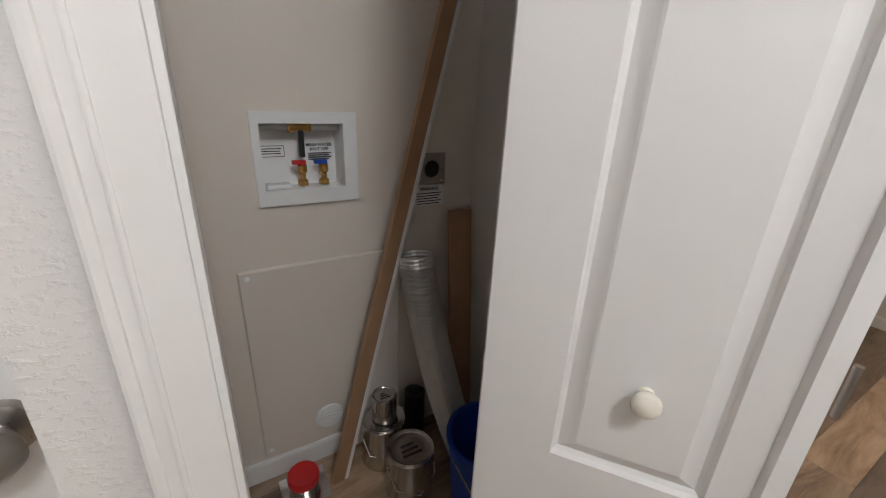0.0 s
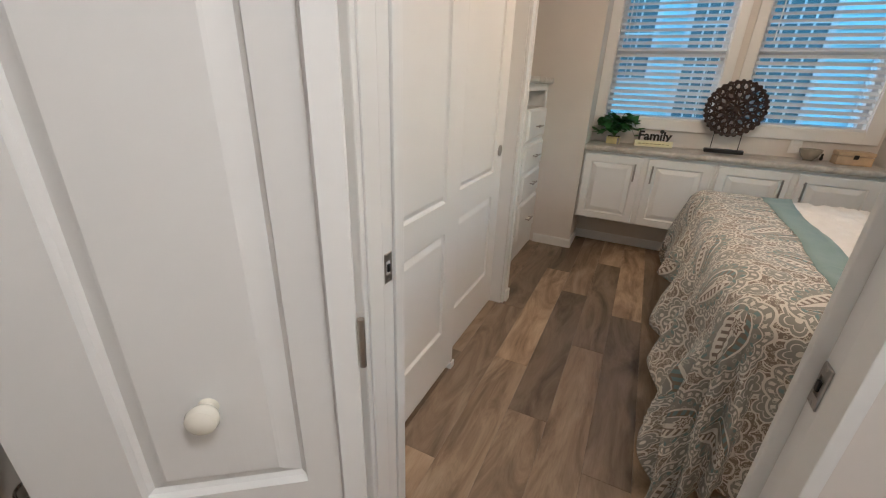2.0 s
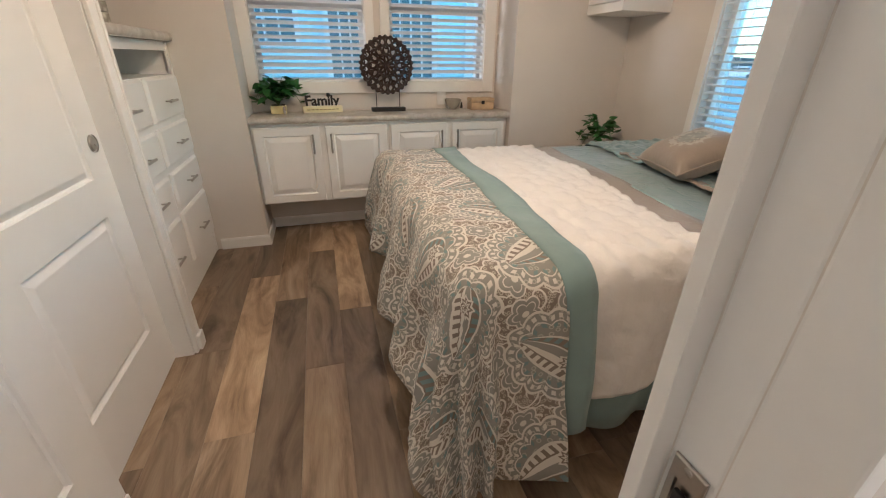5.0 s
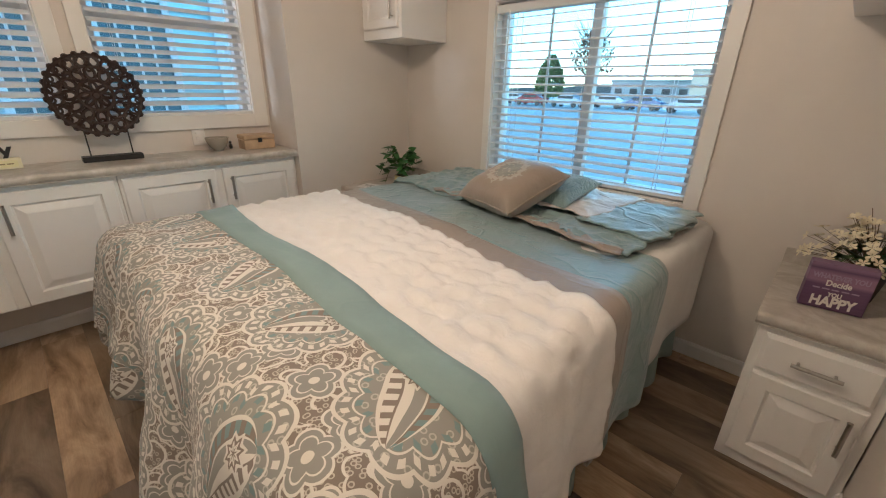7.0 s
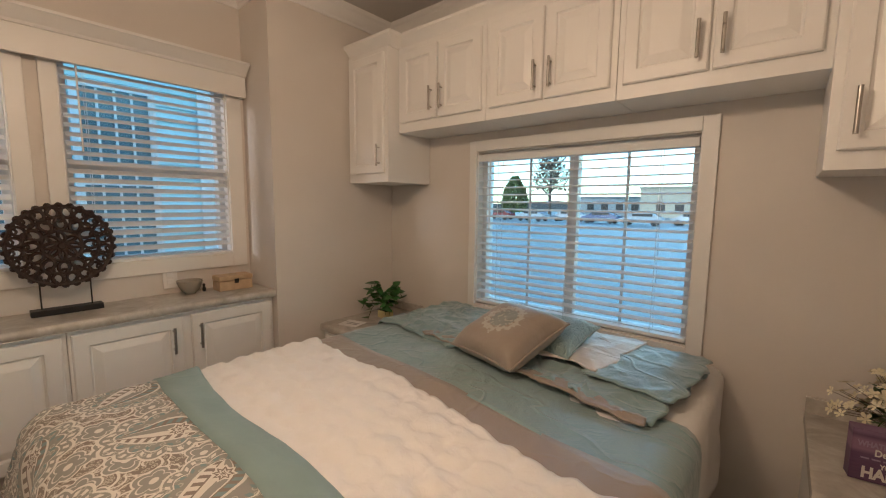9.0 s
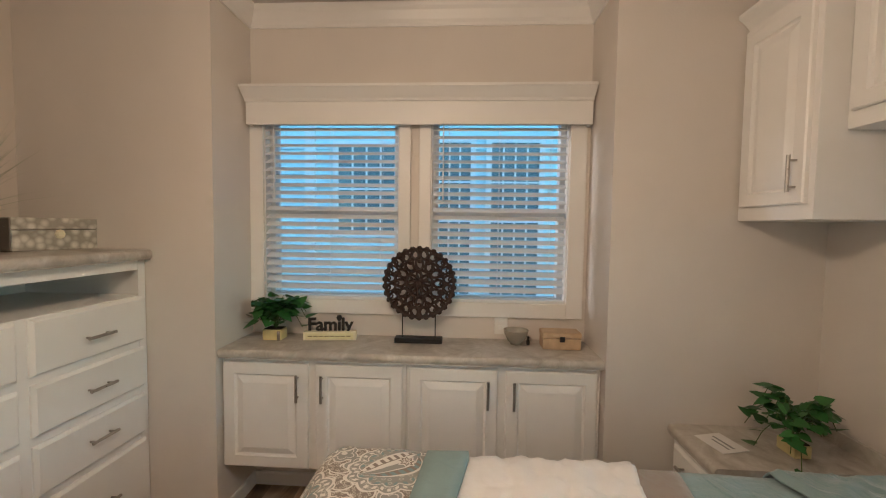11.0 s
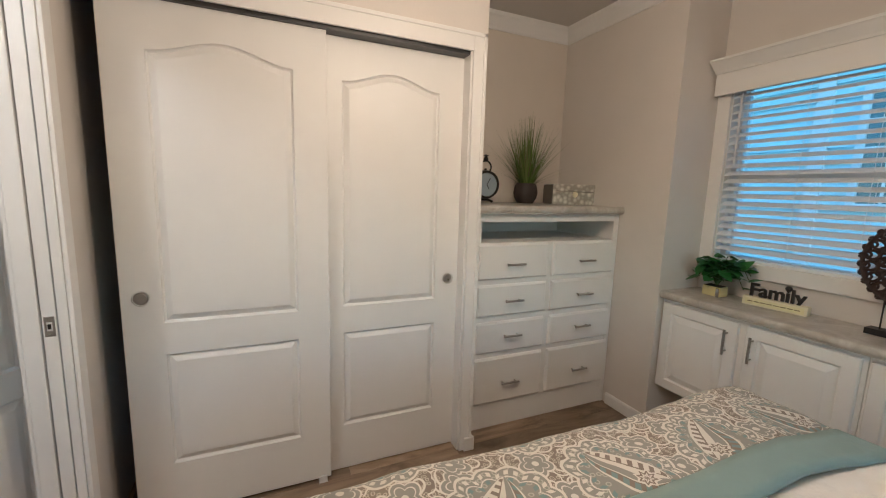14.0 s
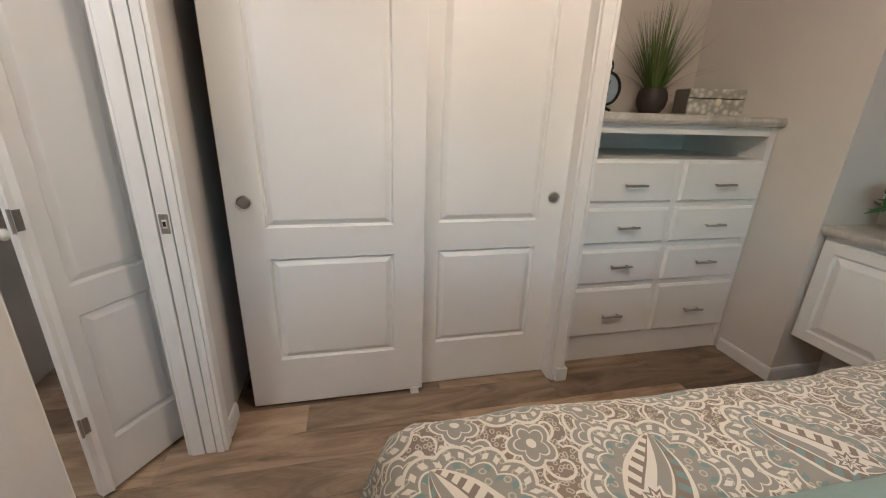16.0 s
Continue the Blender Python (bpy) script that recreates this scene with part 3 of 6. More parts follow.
# drawer tower in the recess
TX0, TX1, TY = 2.790, 3.876, 0.575
tw = thing("drawer_cabinet", (TX0, TY, 0.0), "white built-in drawer cabinet with eight drawers", "cabinet")
w = TX1 - TX0
for name, row in (("side_panel", (0, 0.018, 0.0, 0.60, 0, 1.29)), ("side_panel", (w - 0.018, w, 0.0, 0.60, 0, 1.29)), ("carcass", (0.018, w - 0.018, 0.0, 0.60, 0.125, 1.125)),
                  ("toe_kick", (0.018, w - 0.018, 0.05, 0.07, 0.0, 0.125)), ("top_rail", (0.018, w - 0.018, 0.0, 0.02, 1.245, 1.29)), ("niche_back", (0.018, w - 0.018, 0.58, 0.60, 1.125, 1.29)),
                  ("niche_top", (0.018, w - 0.018, 0.02, 0.58, 1.275, 1.29)), ("stile", (0, 0.075, -0.002, 0.01, 0.1, 1.29)), ("stile", (w - 0.04, w, -0.002, 0.01, 0.1, 1.29))):
    part(name, boxes(row), CABINET, tw)
part("base_trim", boxes((0.0, w, 0.004, 0.02, 0.0, 0.125), bevel=0.002), CABINET, tw)
for z0, z1, pull in ((0.915, 1.120, 1.003), (0.70, 0.885, 0.790), (0.478, 0.665, 0.580), (0.165, 0.448, 0.290)):
    drawer(tw, 0.052, z0, 0.478, z1 - z0, pull)
    drawer(tw, 0.571, z0, 0.49, z1 - z0, pull)
tt = thing("counter", (TX0, TY - 0.03, 1.292), "grey marbled laminate top on the drawer cabinet", "counter")
part("top", counter(bmesh.new(), 0.0, w + 0.002, -0.01, 0.645, 0.0, 0.045), COUNTER, tt, smooth=True)


# nightstands with drawer and door
def nightstand(at, w, depth, label):
    ns = thing("nightstand", at, label, "nightstand", "nightstands")
    # front faces north: local x runs west, local -y is north
    ns.rotation_euler = (0, 0, radians(180))
    part("body", boxes((0, w, 0, depth, 0.0, 0.555), bevel=0.002), CABINET, ns)
    d = part("drawer_front", moved(panel_slab(w - 0.05, 0.13, 0.019, [], edge=0.011), Matrix.Translation((0.025, -0.019, 0.40))), CABINET, ns)
    bar_handle(d, Matrix.Translation((w / 2, -0.019, 0.468)) @ Matrix.Rotation(radians(90), 4, "Y"), 0.12)
    cab_door(ns, 0.025, 0.05, w - 0.05, 0.335, 1, 0.29, frame_w=0.05)
    top = part("top", counter(bmesh.new(), -0.012, w + 0.002, -0.028, depth, 0.557, 0.60), COUNTER, ns, "grey marbled laminate top", True)
    part("upstand", boxes((-0.012, w, depth - 0.016, depth, 0.60, 0.66), bevel=0.002), COUNTER, ns, "grey marbled laminate upstand")
    return ns


nightstand((1.525, -1.90, 0), 0.33, 0.56, "white nightstand with grey marbled top beside the bed")
nightstand((3.872, -1.875, 0), 0.33, 0.585, "white nightstand with grey marbled top in the corner")


# upper cabinets round the bed window
def upper(at, w, h, depth, doors, label, handle_sides, lift=0.055):
    u = thing("wall_cabinet", at, label, "cabinet", "cabinets over the bed", 180)
    part("body", boxes((0, w, 0, depth, 0, h), bevel=0.002), CABINET, u)
    dw = (w - 0.05 - 0.012 * (doors - 1)) / doors
    for k in range(doors):
        cab_door(u, 0.025 + k * (dw + 0.012), lift, dw, h - lift - 0.03, handle_sides[k], lift + 0.105, frame_w=0.05)
    return u


TOPZ = 2.29
upper((3.876, -2.10, 1.503), 0.375, TOPZ - 1.503, 0.372, 1, "white tall wall cabinet hung beside the bed window", (1,))
upper((1.58, -2.10, 1.484), 0.38, TOPZ - 1.484, 0.372, 1, "white tall wall cabinet hung beside the bed window", (-1,))
bw = (3.499 - 1.577) / 3
for k in range(3):
    upper((3.499 - k * bw, -2.19, 1.80), bw - 0.002, TOPZ - 1.80, 0.282, 2, "white two-door bridge cabinet above the bed window", (1, -1))
cc = thing("cabinet_crown", (0, 0, TOPZ), "white crown moulding on top of the wall cabinets", "crown moulding")
UC = [(0, 0), (-0.006, 0), (-0.012, 0.012), (-0.034, 0.036), (-0.05, 0.05), (-0.055, 0.055), (-0.055, 0.07), (0, 0.07)]
part("crown", sweep(bmesh.new(), UC, [(3.876, -2.119, 0), (3.50, -2.119, 0), (3.50, -2.209, 0), (1.576, -2.209, 0), (1.576, -2.119, 0), (1.194, -2.119, 0)]), CABINET, cc)


# ---- laundry: bifold door, half open ----
PIV, APEX, FREE = Vector((1.066, 0.432)), Vector((0.852, 0.097)), Vector((0.613, 0.42))


def bifold():
    leaf_l = (APEX - FREE).length
    d = thing("bifold_door", (FREE.x, FREE.y, 0.015), "white bifold laundry door standing half open", "door")
    base = Vector((FREE.x, FREE.y))
    for k, (a, b) in enumerate(((FREE, APEX), (APEX, PIV))):
        way = b - a
        m = Matrix.Translation((a.x - base.x, a.y - base.y, 0)) @ Matrix.Rotation(math.atan2(way.y, way.x), 4, "Z")
        wl = way.length - 0.006
        pa, pb = (0.118, 0.322) if k == 0 else (0.078, wl - 0.082)
        bm = panel_slab(wl, 2.02, 0.033, [rect(pa, pb, 0.19, 0.670), arched(pa, pb, 0.768, 1.90, 0.04)], SHALLOW)
        leaf = part("leaf", moved(bm, m), DOOR, d)
        if k == 0:
            mk = m @ Matrix.Translation((0.222, 0, 0.918)) @ Matrix.Rotation(radians(90), 4, "X")
            part("knob", lathe(bmesh.new(), [(0, 0.034), (0.010, 0.033), (0.017, 0.028), (0.019, 0.021), (0.016, 0.013), (0.009, 0.008), (0.008, 0.003), (0.012, 0)], 24, mk), CREAM_KNOB, leaf, "cream ceramic knob", True)
        else:
            for z in (0.30, 0.992, 1.70):
                hp = part("hinge", moved(boxes((0.004, 0.034, -0.002, 0.0, z - 0.03, z + 0.03), bevel=0.0006), m), NICKEL, leaf, "small steel butt hinge")
                part("knuckle", tube(bmesh.new(), [m @ Vector((-0.003, -0.003, z - 0.034)), m @ Vector((-0.003, -0.003, z + 0.034))], 0.0045, 10), NICKEL, hp, smooth=True)
    return d


CREAM_KNOB = simple("cream_ceramic", (0.80, 0.76, 0.66), 0.22, 0, 0.03, 5, 0)
bifold()
bm = bmesh.new()
box(bm, LX0 - 0.02, LX0, LY - 0.004, LY + 0.104, 0, 2.06, 0.002)
box(bm, LX1 - 0.002, LX1 + 0.016, LY - 0.004, LY + 0.06, 0, 2.06, 0.002)
for x0, x1, y in ((0.201, 0.270, 0.014), (0.201, 0.214, 0.019), (0.254, 0.270, 0.008), (0.224, 0.231, 0.017)):
    box(bm, x0, x1, LY - y, LY + 0.002, 0, 2.12, 0.004)
structure("trim_laundry", bm, TRIM, "white moulded casing of the laundry closet", "trim")


# ---- bed and bedding ----
BX0, BX1, BY0, BY1, BZ = 1.80, 3.345, -2.44, -0.535, 0.705


def paisley():
    """Rows of mirrored teardrops in scalloped frames, with small flowers and dots between them."""
    k = Mat("taupe_paisley_cotton", 0.85)
    uv = k.node("ShaderNodeUVMap").outputs[0]
    sep = k.node("ShaderNodeSeparateXYZ")
    warp = k.node("ShaderNodeTexNoise", Scale=6.0, Detail=1.0)
    k.put(warp.inputs["Vector"], uv)
    off = k.node("ShaderNodeVectorMath", operation="MULTIPLY_ADD")
    k.put(off.inputs[0], warp.outputs["Color"])
    off.inputs[1].default_value = (0.030, 0.030, 0)
    k.put(off.inputs[2], uv)
    grow = k.node("ShaderNodeVectorMath", operation="SCALE", Scale=0.86)
    k.put(grow.inputs[0], off.outputs[0])
    p = grow.outputs[0]
    k.put(sep.inputs[0], p)

    def band(value, at, width):
        return k.math("LESS_THAN", k.math("ABSOLUTE", k.math("SUBTRACT", value, at)), width)

    def both(a, b):
        return k.math("MULTIPLY", a, b)

    def under(a, b):
        return k.math("LESS_THAN", a, b)

    def wave(value, n):
        return k.math("ABSOLUTE", k.math("SINE", k.math("MULTIPLY", value, n)))

    # staggered lattice of teardrops
    px, py = 0.285, 0.25
    v = k.math("DIVIDE", sep.outputs[1], py)
    row = k.math("FLOOR", v)
    odd = k.math("PINGPONG", row, 1.0)
    u = k.math("MULTIPLY_ADD", odd, 0.5, k.math("DIVIDE", sep.outputs[0], px))
    flip = k.math("MULTIPLY_ADD", k.math("PINGPONG", k.math("ADD", k.math("FLOOR", u), row), 1.0), -2.0, 1.0)
    cx = both(k.math("MULTIPLY", k.math("SUBTRACT", k.math("FRACT", u), 0.5), px), flip)
    cy = k.math("MULTIPLY", k.math("SUBTRACT", k.math("FRACT", v), 0.5), py)
    c, s = math.cos(0.8), math.sin(0.8)
    x = k.math("SUBTRACT", k.math("MULTIPLY", cx, c), k.math("MULTIPLY", cy, s))
    y = k.math("ADD", k.math("MULTIPLY", cx, s), k.math("MULTIPLY", cy, c))
    radius = k.math("SQRT", k.math("ADD", k.math("POWER", x, 2.0), k.math("POWER", k.math("MULTIPLY", y, 0.86), 2.0)))
    angle = k.math("ARCTAN2", y, x)
    halo = k.math("MULTIPLY_ADD", wave(angle, 6.0), -0.013, radius)
    t = k.math("DIVIDE", k.math("ADD", y, 0.078), 0.17)
    tc = k.math("MINIMUM", k.math("MAXIMUM", t, 0.001), 0.999)
    width = k.math("MULTIPLY", k.math("MULTIPLY", k.math("SQRT", tc), k.math("POWER", k.math("SUBTRACT", 1.0, tc), 0.75)), 0.115)
    bent = k.math("MULTIPLY_ADD", k.math("POWER", k.math("SUBTRACT", t, 0.3), 2.0), 0.07, x)
    f = k.math("ADD", k.math("DIVIDE", k.math("ABSOLUTE", bent), k.math("MAXIMUM", width, 0.0005)), k.math("MULTIPLY", k.math("ABSOLUTE", k.math("SUBTRACT", t, tc)), 500.0))

    def cells(scale, jitter):
        vor = k.node("ShaderNodeTexVoronoi", Scale=scale, Randomness=jitter, voronoi_dimensions="2D")
        k.put(vor.inputs["Vector"], p)
        diff = k.node("ShaderNodeVectorMath", operation="SUBTRACT")
        k.put(diff.inputs[0], p)
        k.put(diff.inputs[1], vor.outputs["Position"])
        sp_ = k.node("ShaderNodeSeparateXYZ")
        k.put(sp_.inputs[0], diff.outputs[0])
        return k.math("ARCTAN2", sp_.outputs[1], sp_.outputs[0]), k.math("DIVIDE", vor.outputs["Distance"], scale)

    a2, r2 = cells(10.5, 0.55)
    a3, r3 = cells(46.0, 0.8)
    bloom = k.math("MULTIPLY_ADD", wave(a2, 2.5), -0.011, r2)
    a4, r4 = cells(13.5, 0.7)
    a5, r5 = cells(95.0, 0.9)
    # curled scrolls, each in a scalloped outline
    turn = k.math("FRACT", k.math("MULTIPLY_ADD", r4, 34.0, k.math("DIVIDE", a4, 2 * math.pi)))
    curl = both(band(turn, 0.5, 0.085), both(under(r4, 0.034), k.math("GREATER_THAN", r4, 0.006)))
    frill = k.math("MULTIPLY_ADD", wave(a4, 3.0), -0.008, r4)
    taupe, grey, cream, teal = (0.215, 0.172, 0.138), (0.285, 0.278, 0.250), (0.76, 0.72, 0.65), (0.17, 0.27, 0.275)
    col = k.mix(band(r5, 0.0030, 0.0009), taupe, (0.55, 0.50, 0.42))
    col = k.mix(band(frill, 0.033, 0.0019), col, cream)
    col = k.mix(curl, col, cream)
    col = k.mix(under(bloom, 0.030), col, grey)
    col = k.mix(band(bloom, 0.030, 0.0020), col, cream)
    col = k.mix(band(bloom, 0.018, 0.0014), col, cream)
    col = k.mix(under(r2, 0.008), col, cream)
    inside = under(halo, 0.100)
    lace = both(band(halo, 0.086, 0.0055), k.math("GREATER_THAN", k.math("SINE", k.math("MULTIPLY", angle, 34.0)), 0.1))
    col = k.mix(inside, col, grey)
    col = k.mix(both(inside, band(r3, 0.0045, 0.0012)), col, (0.50, 0.48, 0.42))
    col = k.mix(both(inside, band(halo, 0.074, 0.0016)), col, cream)
    col = k.mix(both(inside, both(band(halo, 0.066, 0.005), k.math("GREATER_THAN", k.math("SINE", k.math("MULTIPLY", angle, 22.0)), 0.3))), col, teal)
    col = k.mix(lace, col, cream)
    col = k.mix(band(halo, 0.100, 0.0030), col, cream)
    col = k.mix(under(f, 1.0), col, taupe)
    teeth = k.math("GREATER_THAN", k.math("SINE", k.math("MULTIPLY", y, 300.0)), -0.1)
    col = k.mix(both(band(f, 0.70, 0.20), teeth), col, k.mix(under(bent, 0.0), teal, cream))
    col = k.mix(band(f, 0.95, 0.075), col, cream)
    col = k.mix(under(f, 0.42), col, cream)
    col = k.mix(both(under(f, 0.34), k.math("GREATER_THAN", bent, -0.004)), col, grey)
    fy = k.math("ADD", y, 0.035)
    fr = k.math("SQRT", k.math("ADD", k.math("POWER", bent, 2.0), k.math("POWER", fy, 2.0)))
    fa = k.math("MULTIPLY_ADD", wave(k.math("ARCTAN2", fy, bent), 4.0), 0.008, fr)
    col = k.mix(under(fa, 0.025), col, taupe)
    col = k.mix(band(fa, 0.025, 0.003), col, cream)
    col = k.mix(band(fa, 0.013, 0.003), col, cream)
    weave = k.noise(k.space("UV", (600, 600, 1)), 1.0, 2)
    k.colour(k.mix(k.math("MULTIPLY", weave, 0.25), col, (0.33, 0.31, 0.27)))
    k.b.inputs["Sheen Weight"].default_value = 0.15
    k.bump(k.noise(uv, 9, 3), 0.35, 0.006)
    return k.m


def cloth(name, base, rough=0.7, sheen=0.2, crease=0.4, scale=11):
    k = Mat(name, rough)
    uv = k.node("ShaderNodeUVMap").outputs[0]
    a = k.noise(uv, scale, 4, 0.55, 0.9)
    k.colour(k.mix(a, tuple(c * 0.86 for c in base), base))
    k.b.inputs["Sheen Weight"].default_value = sheen
    w = k.noise(k.space("UV", (500, 500, 1)), 1.0, 2)
    ridge = k.ramp(k.noise(k.space("UV", (1, 1.6, 1), (0, 0, 0.5)), scale * 0.28, 2, 0.5, 0.5), [(0.46, (0, 0, 0)), (0.5, (1, 1, 1)), (0.54, (0, 0, 0))])
    k.bump(k.math("MULTIPLY_ADD", ridge, 0.35, k.math("MULTIPLY_ADD", w, 0.06, a)), crease, 0.010)
    return k.m


PAISLEY = paisley()
TEAL = cloth("teal_cotton", (0.245, 0.345, 0.335), 0.8, 0.2, 0.2)
SATIN = cloth("aqua_satin", (0.26, 0.375, 0.385), 0.30, 0.3, 0.9, 12)
TAUPE = cloth("taupe_satin", (0.335, 0.275, 0.225), 0.42, 0.3, 0.4, 12)
def quilted():
    k = Mat("white_quilted_cotton", 0.75)
    uv = k.node("ShaderNodeUVMap").outputs[0]
    k.colour(k.mix(k.noise(uv, 16, 3), (0.78, 0.75, 0.72), (0.86, 0.835, 0.805)))
    puff = k.node("ShaderNodeTexVoronoi", Scale=11.5, Randomness=0.55, voronoi_dimensions="2D", feature="SMOOTH_F1", Smoothness=0.35)
    k.put(puff.inputs["Vector"], uv)
    creases = k.noise(uv, 30, 3, 0.6, 1.2)
    k.bump(k.math("MULTIPLY_ADD", creases, 0.20, k.math("MULTIPLY", puff.outputs["Distance"], -0.5)), 1.0, 0.014)
    k.b.inputs["Sheen Weight"].default_value = 0.2
    return k.m


QUILT = quilted()
LINEN = cloth("white_linen", (0.80, 0.79, 0.77), 0.7, 0.1, 0.3, 8)


def hang(over, r, flare):
    """How far out and down cloth lies that runs over an edge of radius r."""
    if over <= 0:
        return over, 0.0
    arc = r * math.pi / 2
    if over < arc:
        a = over / r
        return r * math.sin(a), r * (1 - math.cos(a))
    rest = over - arc
    return r + rest * flare, r + rest * math.sqrt(1 - flare * flare)


def drape(name, material, parent, edge_n, edge_s, hang_w, hang_e, lift, foot=0.0, wave=0.008, relief=None, flare=0.10, seed=0, ripple=0.012, step=0.028, hem=0.0, thick=0.01):
    """Cloth laid over the bed from y = edge_s to edge_n (functions of the fraction across from west), hanging at the sides and, with foot, over the end."""
    r = 0.055 + lift
    cx, half = (BX0 + BX1) / 2, (BX1 - BX0) / 2 - 0.05
    s0, s1 = -half - hang_w, half + hang_e
    nu = int((s1 - s0) / step)
    length = max(edge_n(0) - edge_s(0), edge_n(1) - edge_s(1)) + foot
    short = 0.20 if foot else 0.0
    nv = max(4, int(length / step))
    yend = BY1 - 0.05
    bm = bmesh.new()
    layer = bm.loops.layers.uv.new("UVMap")
    uvs = {}
    rows = []
    for j in range(nv + 1):
        row = []
        for i in range(nu + 1):
            s = s0 + (s1 - s0) * i / nu
            f = min(1.0, max(0.0, (s + half) / (2 * half)))
            a, b = edge_s(f), edge_n(f)
            v = j / nv
            wob = hem * (noise.noise(Vector((s * 4, seed, 1))) + 0.6 * noise.noise(Vector((s * 11, seed, 5)))) * (1 - v) ** 6
            q = a + (b + foot - short * f - a) * v + wob
            ox, oy = max(0.0, abs(s) - half), max(0.0, q - yend)
            over = math.hypot(ox, oy) if ox and oy else ox + oy
            n1 = noise.noise(Vector((s * 3.1, q * 3.1, seed)))
            n2 = noise.noise(Vector((s * 9.0, q * 9.0, seed + 7)))
            side = math.copysign(1, s)
            out, down = hang(over, r, flare)
            dx, dy = (ox / over, oy / over) if over > 0 else (0, 0)
            along = q if ox > oy else s
            if ox and oy:
                along = math.atan2(oy, ox) * 0.5 + q
            amount = min(1.0, down / 0.35)
            out += ripple * amount * 2.2 * math.sin(along * 17 + 3 * n1 + seed) + 0.02 * amount * n1
            x = cx + (s if abs(s) < half else side * half) + side * dx * max(0, out)
            y = (q if q < yend else yend) + dy * max(0, out)
            z = BZ + lift - down + (wave * (n1 + 0.5 * n2)) * (1 - amount)
            if relief:
                h = relief(s, q) * (1 - 0.5 * amount) * max(0.0, min(1.0, (b - q) / 0.08))
                z += h * (1 - amount)
                x += side * dx * h * amount
                y += dy * h * amount
            z = max(z, 0.02 + 0.01 * n2)
            vert = bm.verts.new((x - BX0, y - BY0, z))
            uvs[vert] = (s, q)
            row.append(vert)
        rows.append(row)
    for a, b in zip(rows, rows[1:]):
        for i in range(nu):
            f = bm.faces.new((a[i], a[i + 1], b[i + 1], b[i]))
            for lp in f.loops:
                lp[layer].uv = uvs[lp.vert]
    data = bpy.data.meshes.new(name)
    bm.to_mesh(data)
    bm.free()
    for p in data.polygons:
        p.use_smooth = True
    data.materials.append(material)
    ob = new(name, data)
    ob.parent = parent
    sol = ob.modifiers.new("thickness", "SOLIDIFY")
    sol.thickness, sol.offset = thick, -1
    return ob


def quilting(s, q):
    """Puffs in staggered, slightly irregular cells with stitched creases between them."""
    near = []
    j0 = math.floor(q / 0.085)
    for j in (j0 - 1, j0, j0 + 1, j0 + 2):
        i0 = math.floor(s / 0.105 - 0.5 * (j % 2))
        for i in (i0, i0 + 1):
            cs = (i + 0.5 * (j % 2) + 0.22 * math.sin(i * 12.7 + j * 5.1)) * 0.105
            cq = (j + 0.20 * math.sin(i * 7.3 + j * 3.9)) * 0.085
            near.append(math.hypot(s - cs, q - cq))
    near.sort()
    fold = abs(noise.noise(Vector((s * 9 + 2 * q, q * 17, 8)))) + 0.6 * abs(noise.noise(Vector((s * 24, q * 31, 5))))
    return 0.0125 * min(1.0, (near[1] - near[0]) / 0.05) ** 0.5 - 0.012 * fold


def line(w, e, seed=0.0, amp=0.012):
    return lambda f: w + (e - w) * f + amp * math.sin(f * 9 + seed)


def const(v):
    return lambda f: v


bed = thing("bed", (BX0, BY0, 0), "queen bed made up with mattress, box spring and aqua skirt", "bed")
m = Matrix.Translation((-BX0, -BY0, 0))
part("mattress", moved(boxes((BX0 + 0.02, BX1 - 0.02, BY0 + 0.01, BY1 - 0.03, 0.42, BZ - 0.012), bevel=0.05), m), LINEN, bed, smooth=True)
part("box_spring", moved(boxes((BX0 + 0.045, BX1 - 0.045, BY0 + 0.02, BY1 - 0.06, 0.20, 0.42), bevel=0.02), m), TEAL, bed)
frame_steel = simple("black_steel_bed_frame", (0.02, 0.02, 0.02), 0.5, 0.4)
part("bed_frame", moved(boxes((BX0 + 0.05, BX0 + 0.085, BY0 + 0.03, BY1 - 0.07, 0.165, 0.20), (BX1 - 0.085, BX1 - 0.05, BY0 + 0.03, BY1 - 0.07, 0.165, 0.20), (BX0 + 0.085, BX1 - 0.085, BY1 - 0.35, BY1 - 0.31, 0.165, 0.20)), m), frame_steel, bed)
for x in (BX0 + 0.07, BX1 - 0.07):
    for y in (BY1 - 0.33, BY0 + 0.35):
        lg = part("leg", tube(bmesh.new(), [m @ Vector((x, y, 0.03)), m @ Vector((x, y, 0.17))], 0.016, 10), frame_steel, bed, smooth=True)
        part("foot", lathe(bmesh.new(), [(0, 0), (0.03, 0), (0.032, 0.012), (0.022, 0.035), (0, 0.035)], 14, m @ Matrix.Translation((x, y, 0))), frame_steel, lg, "round black plastic foot", True)


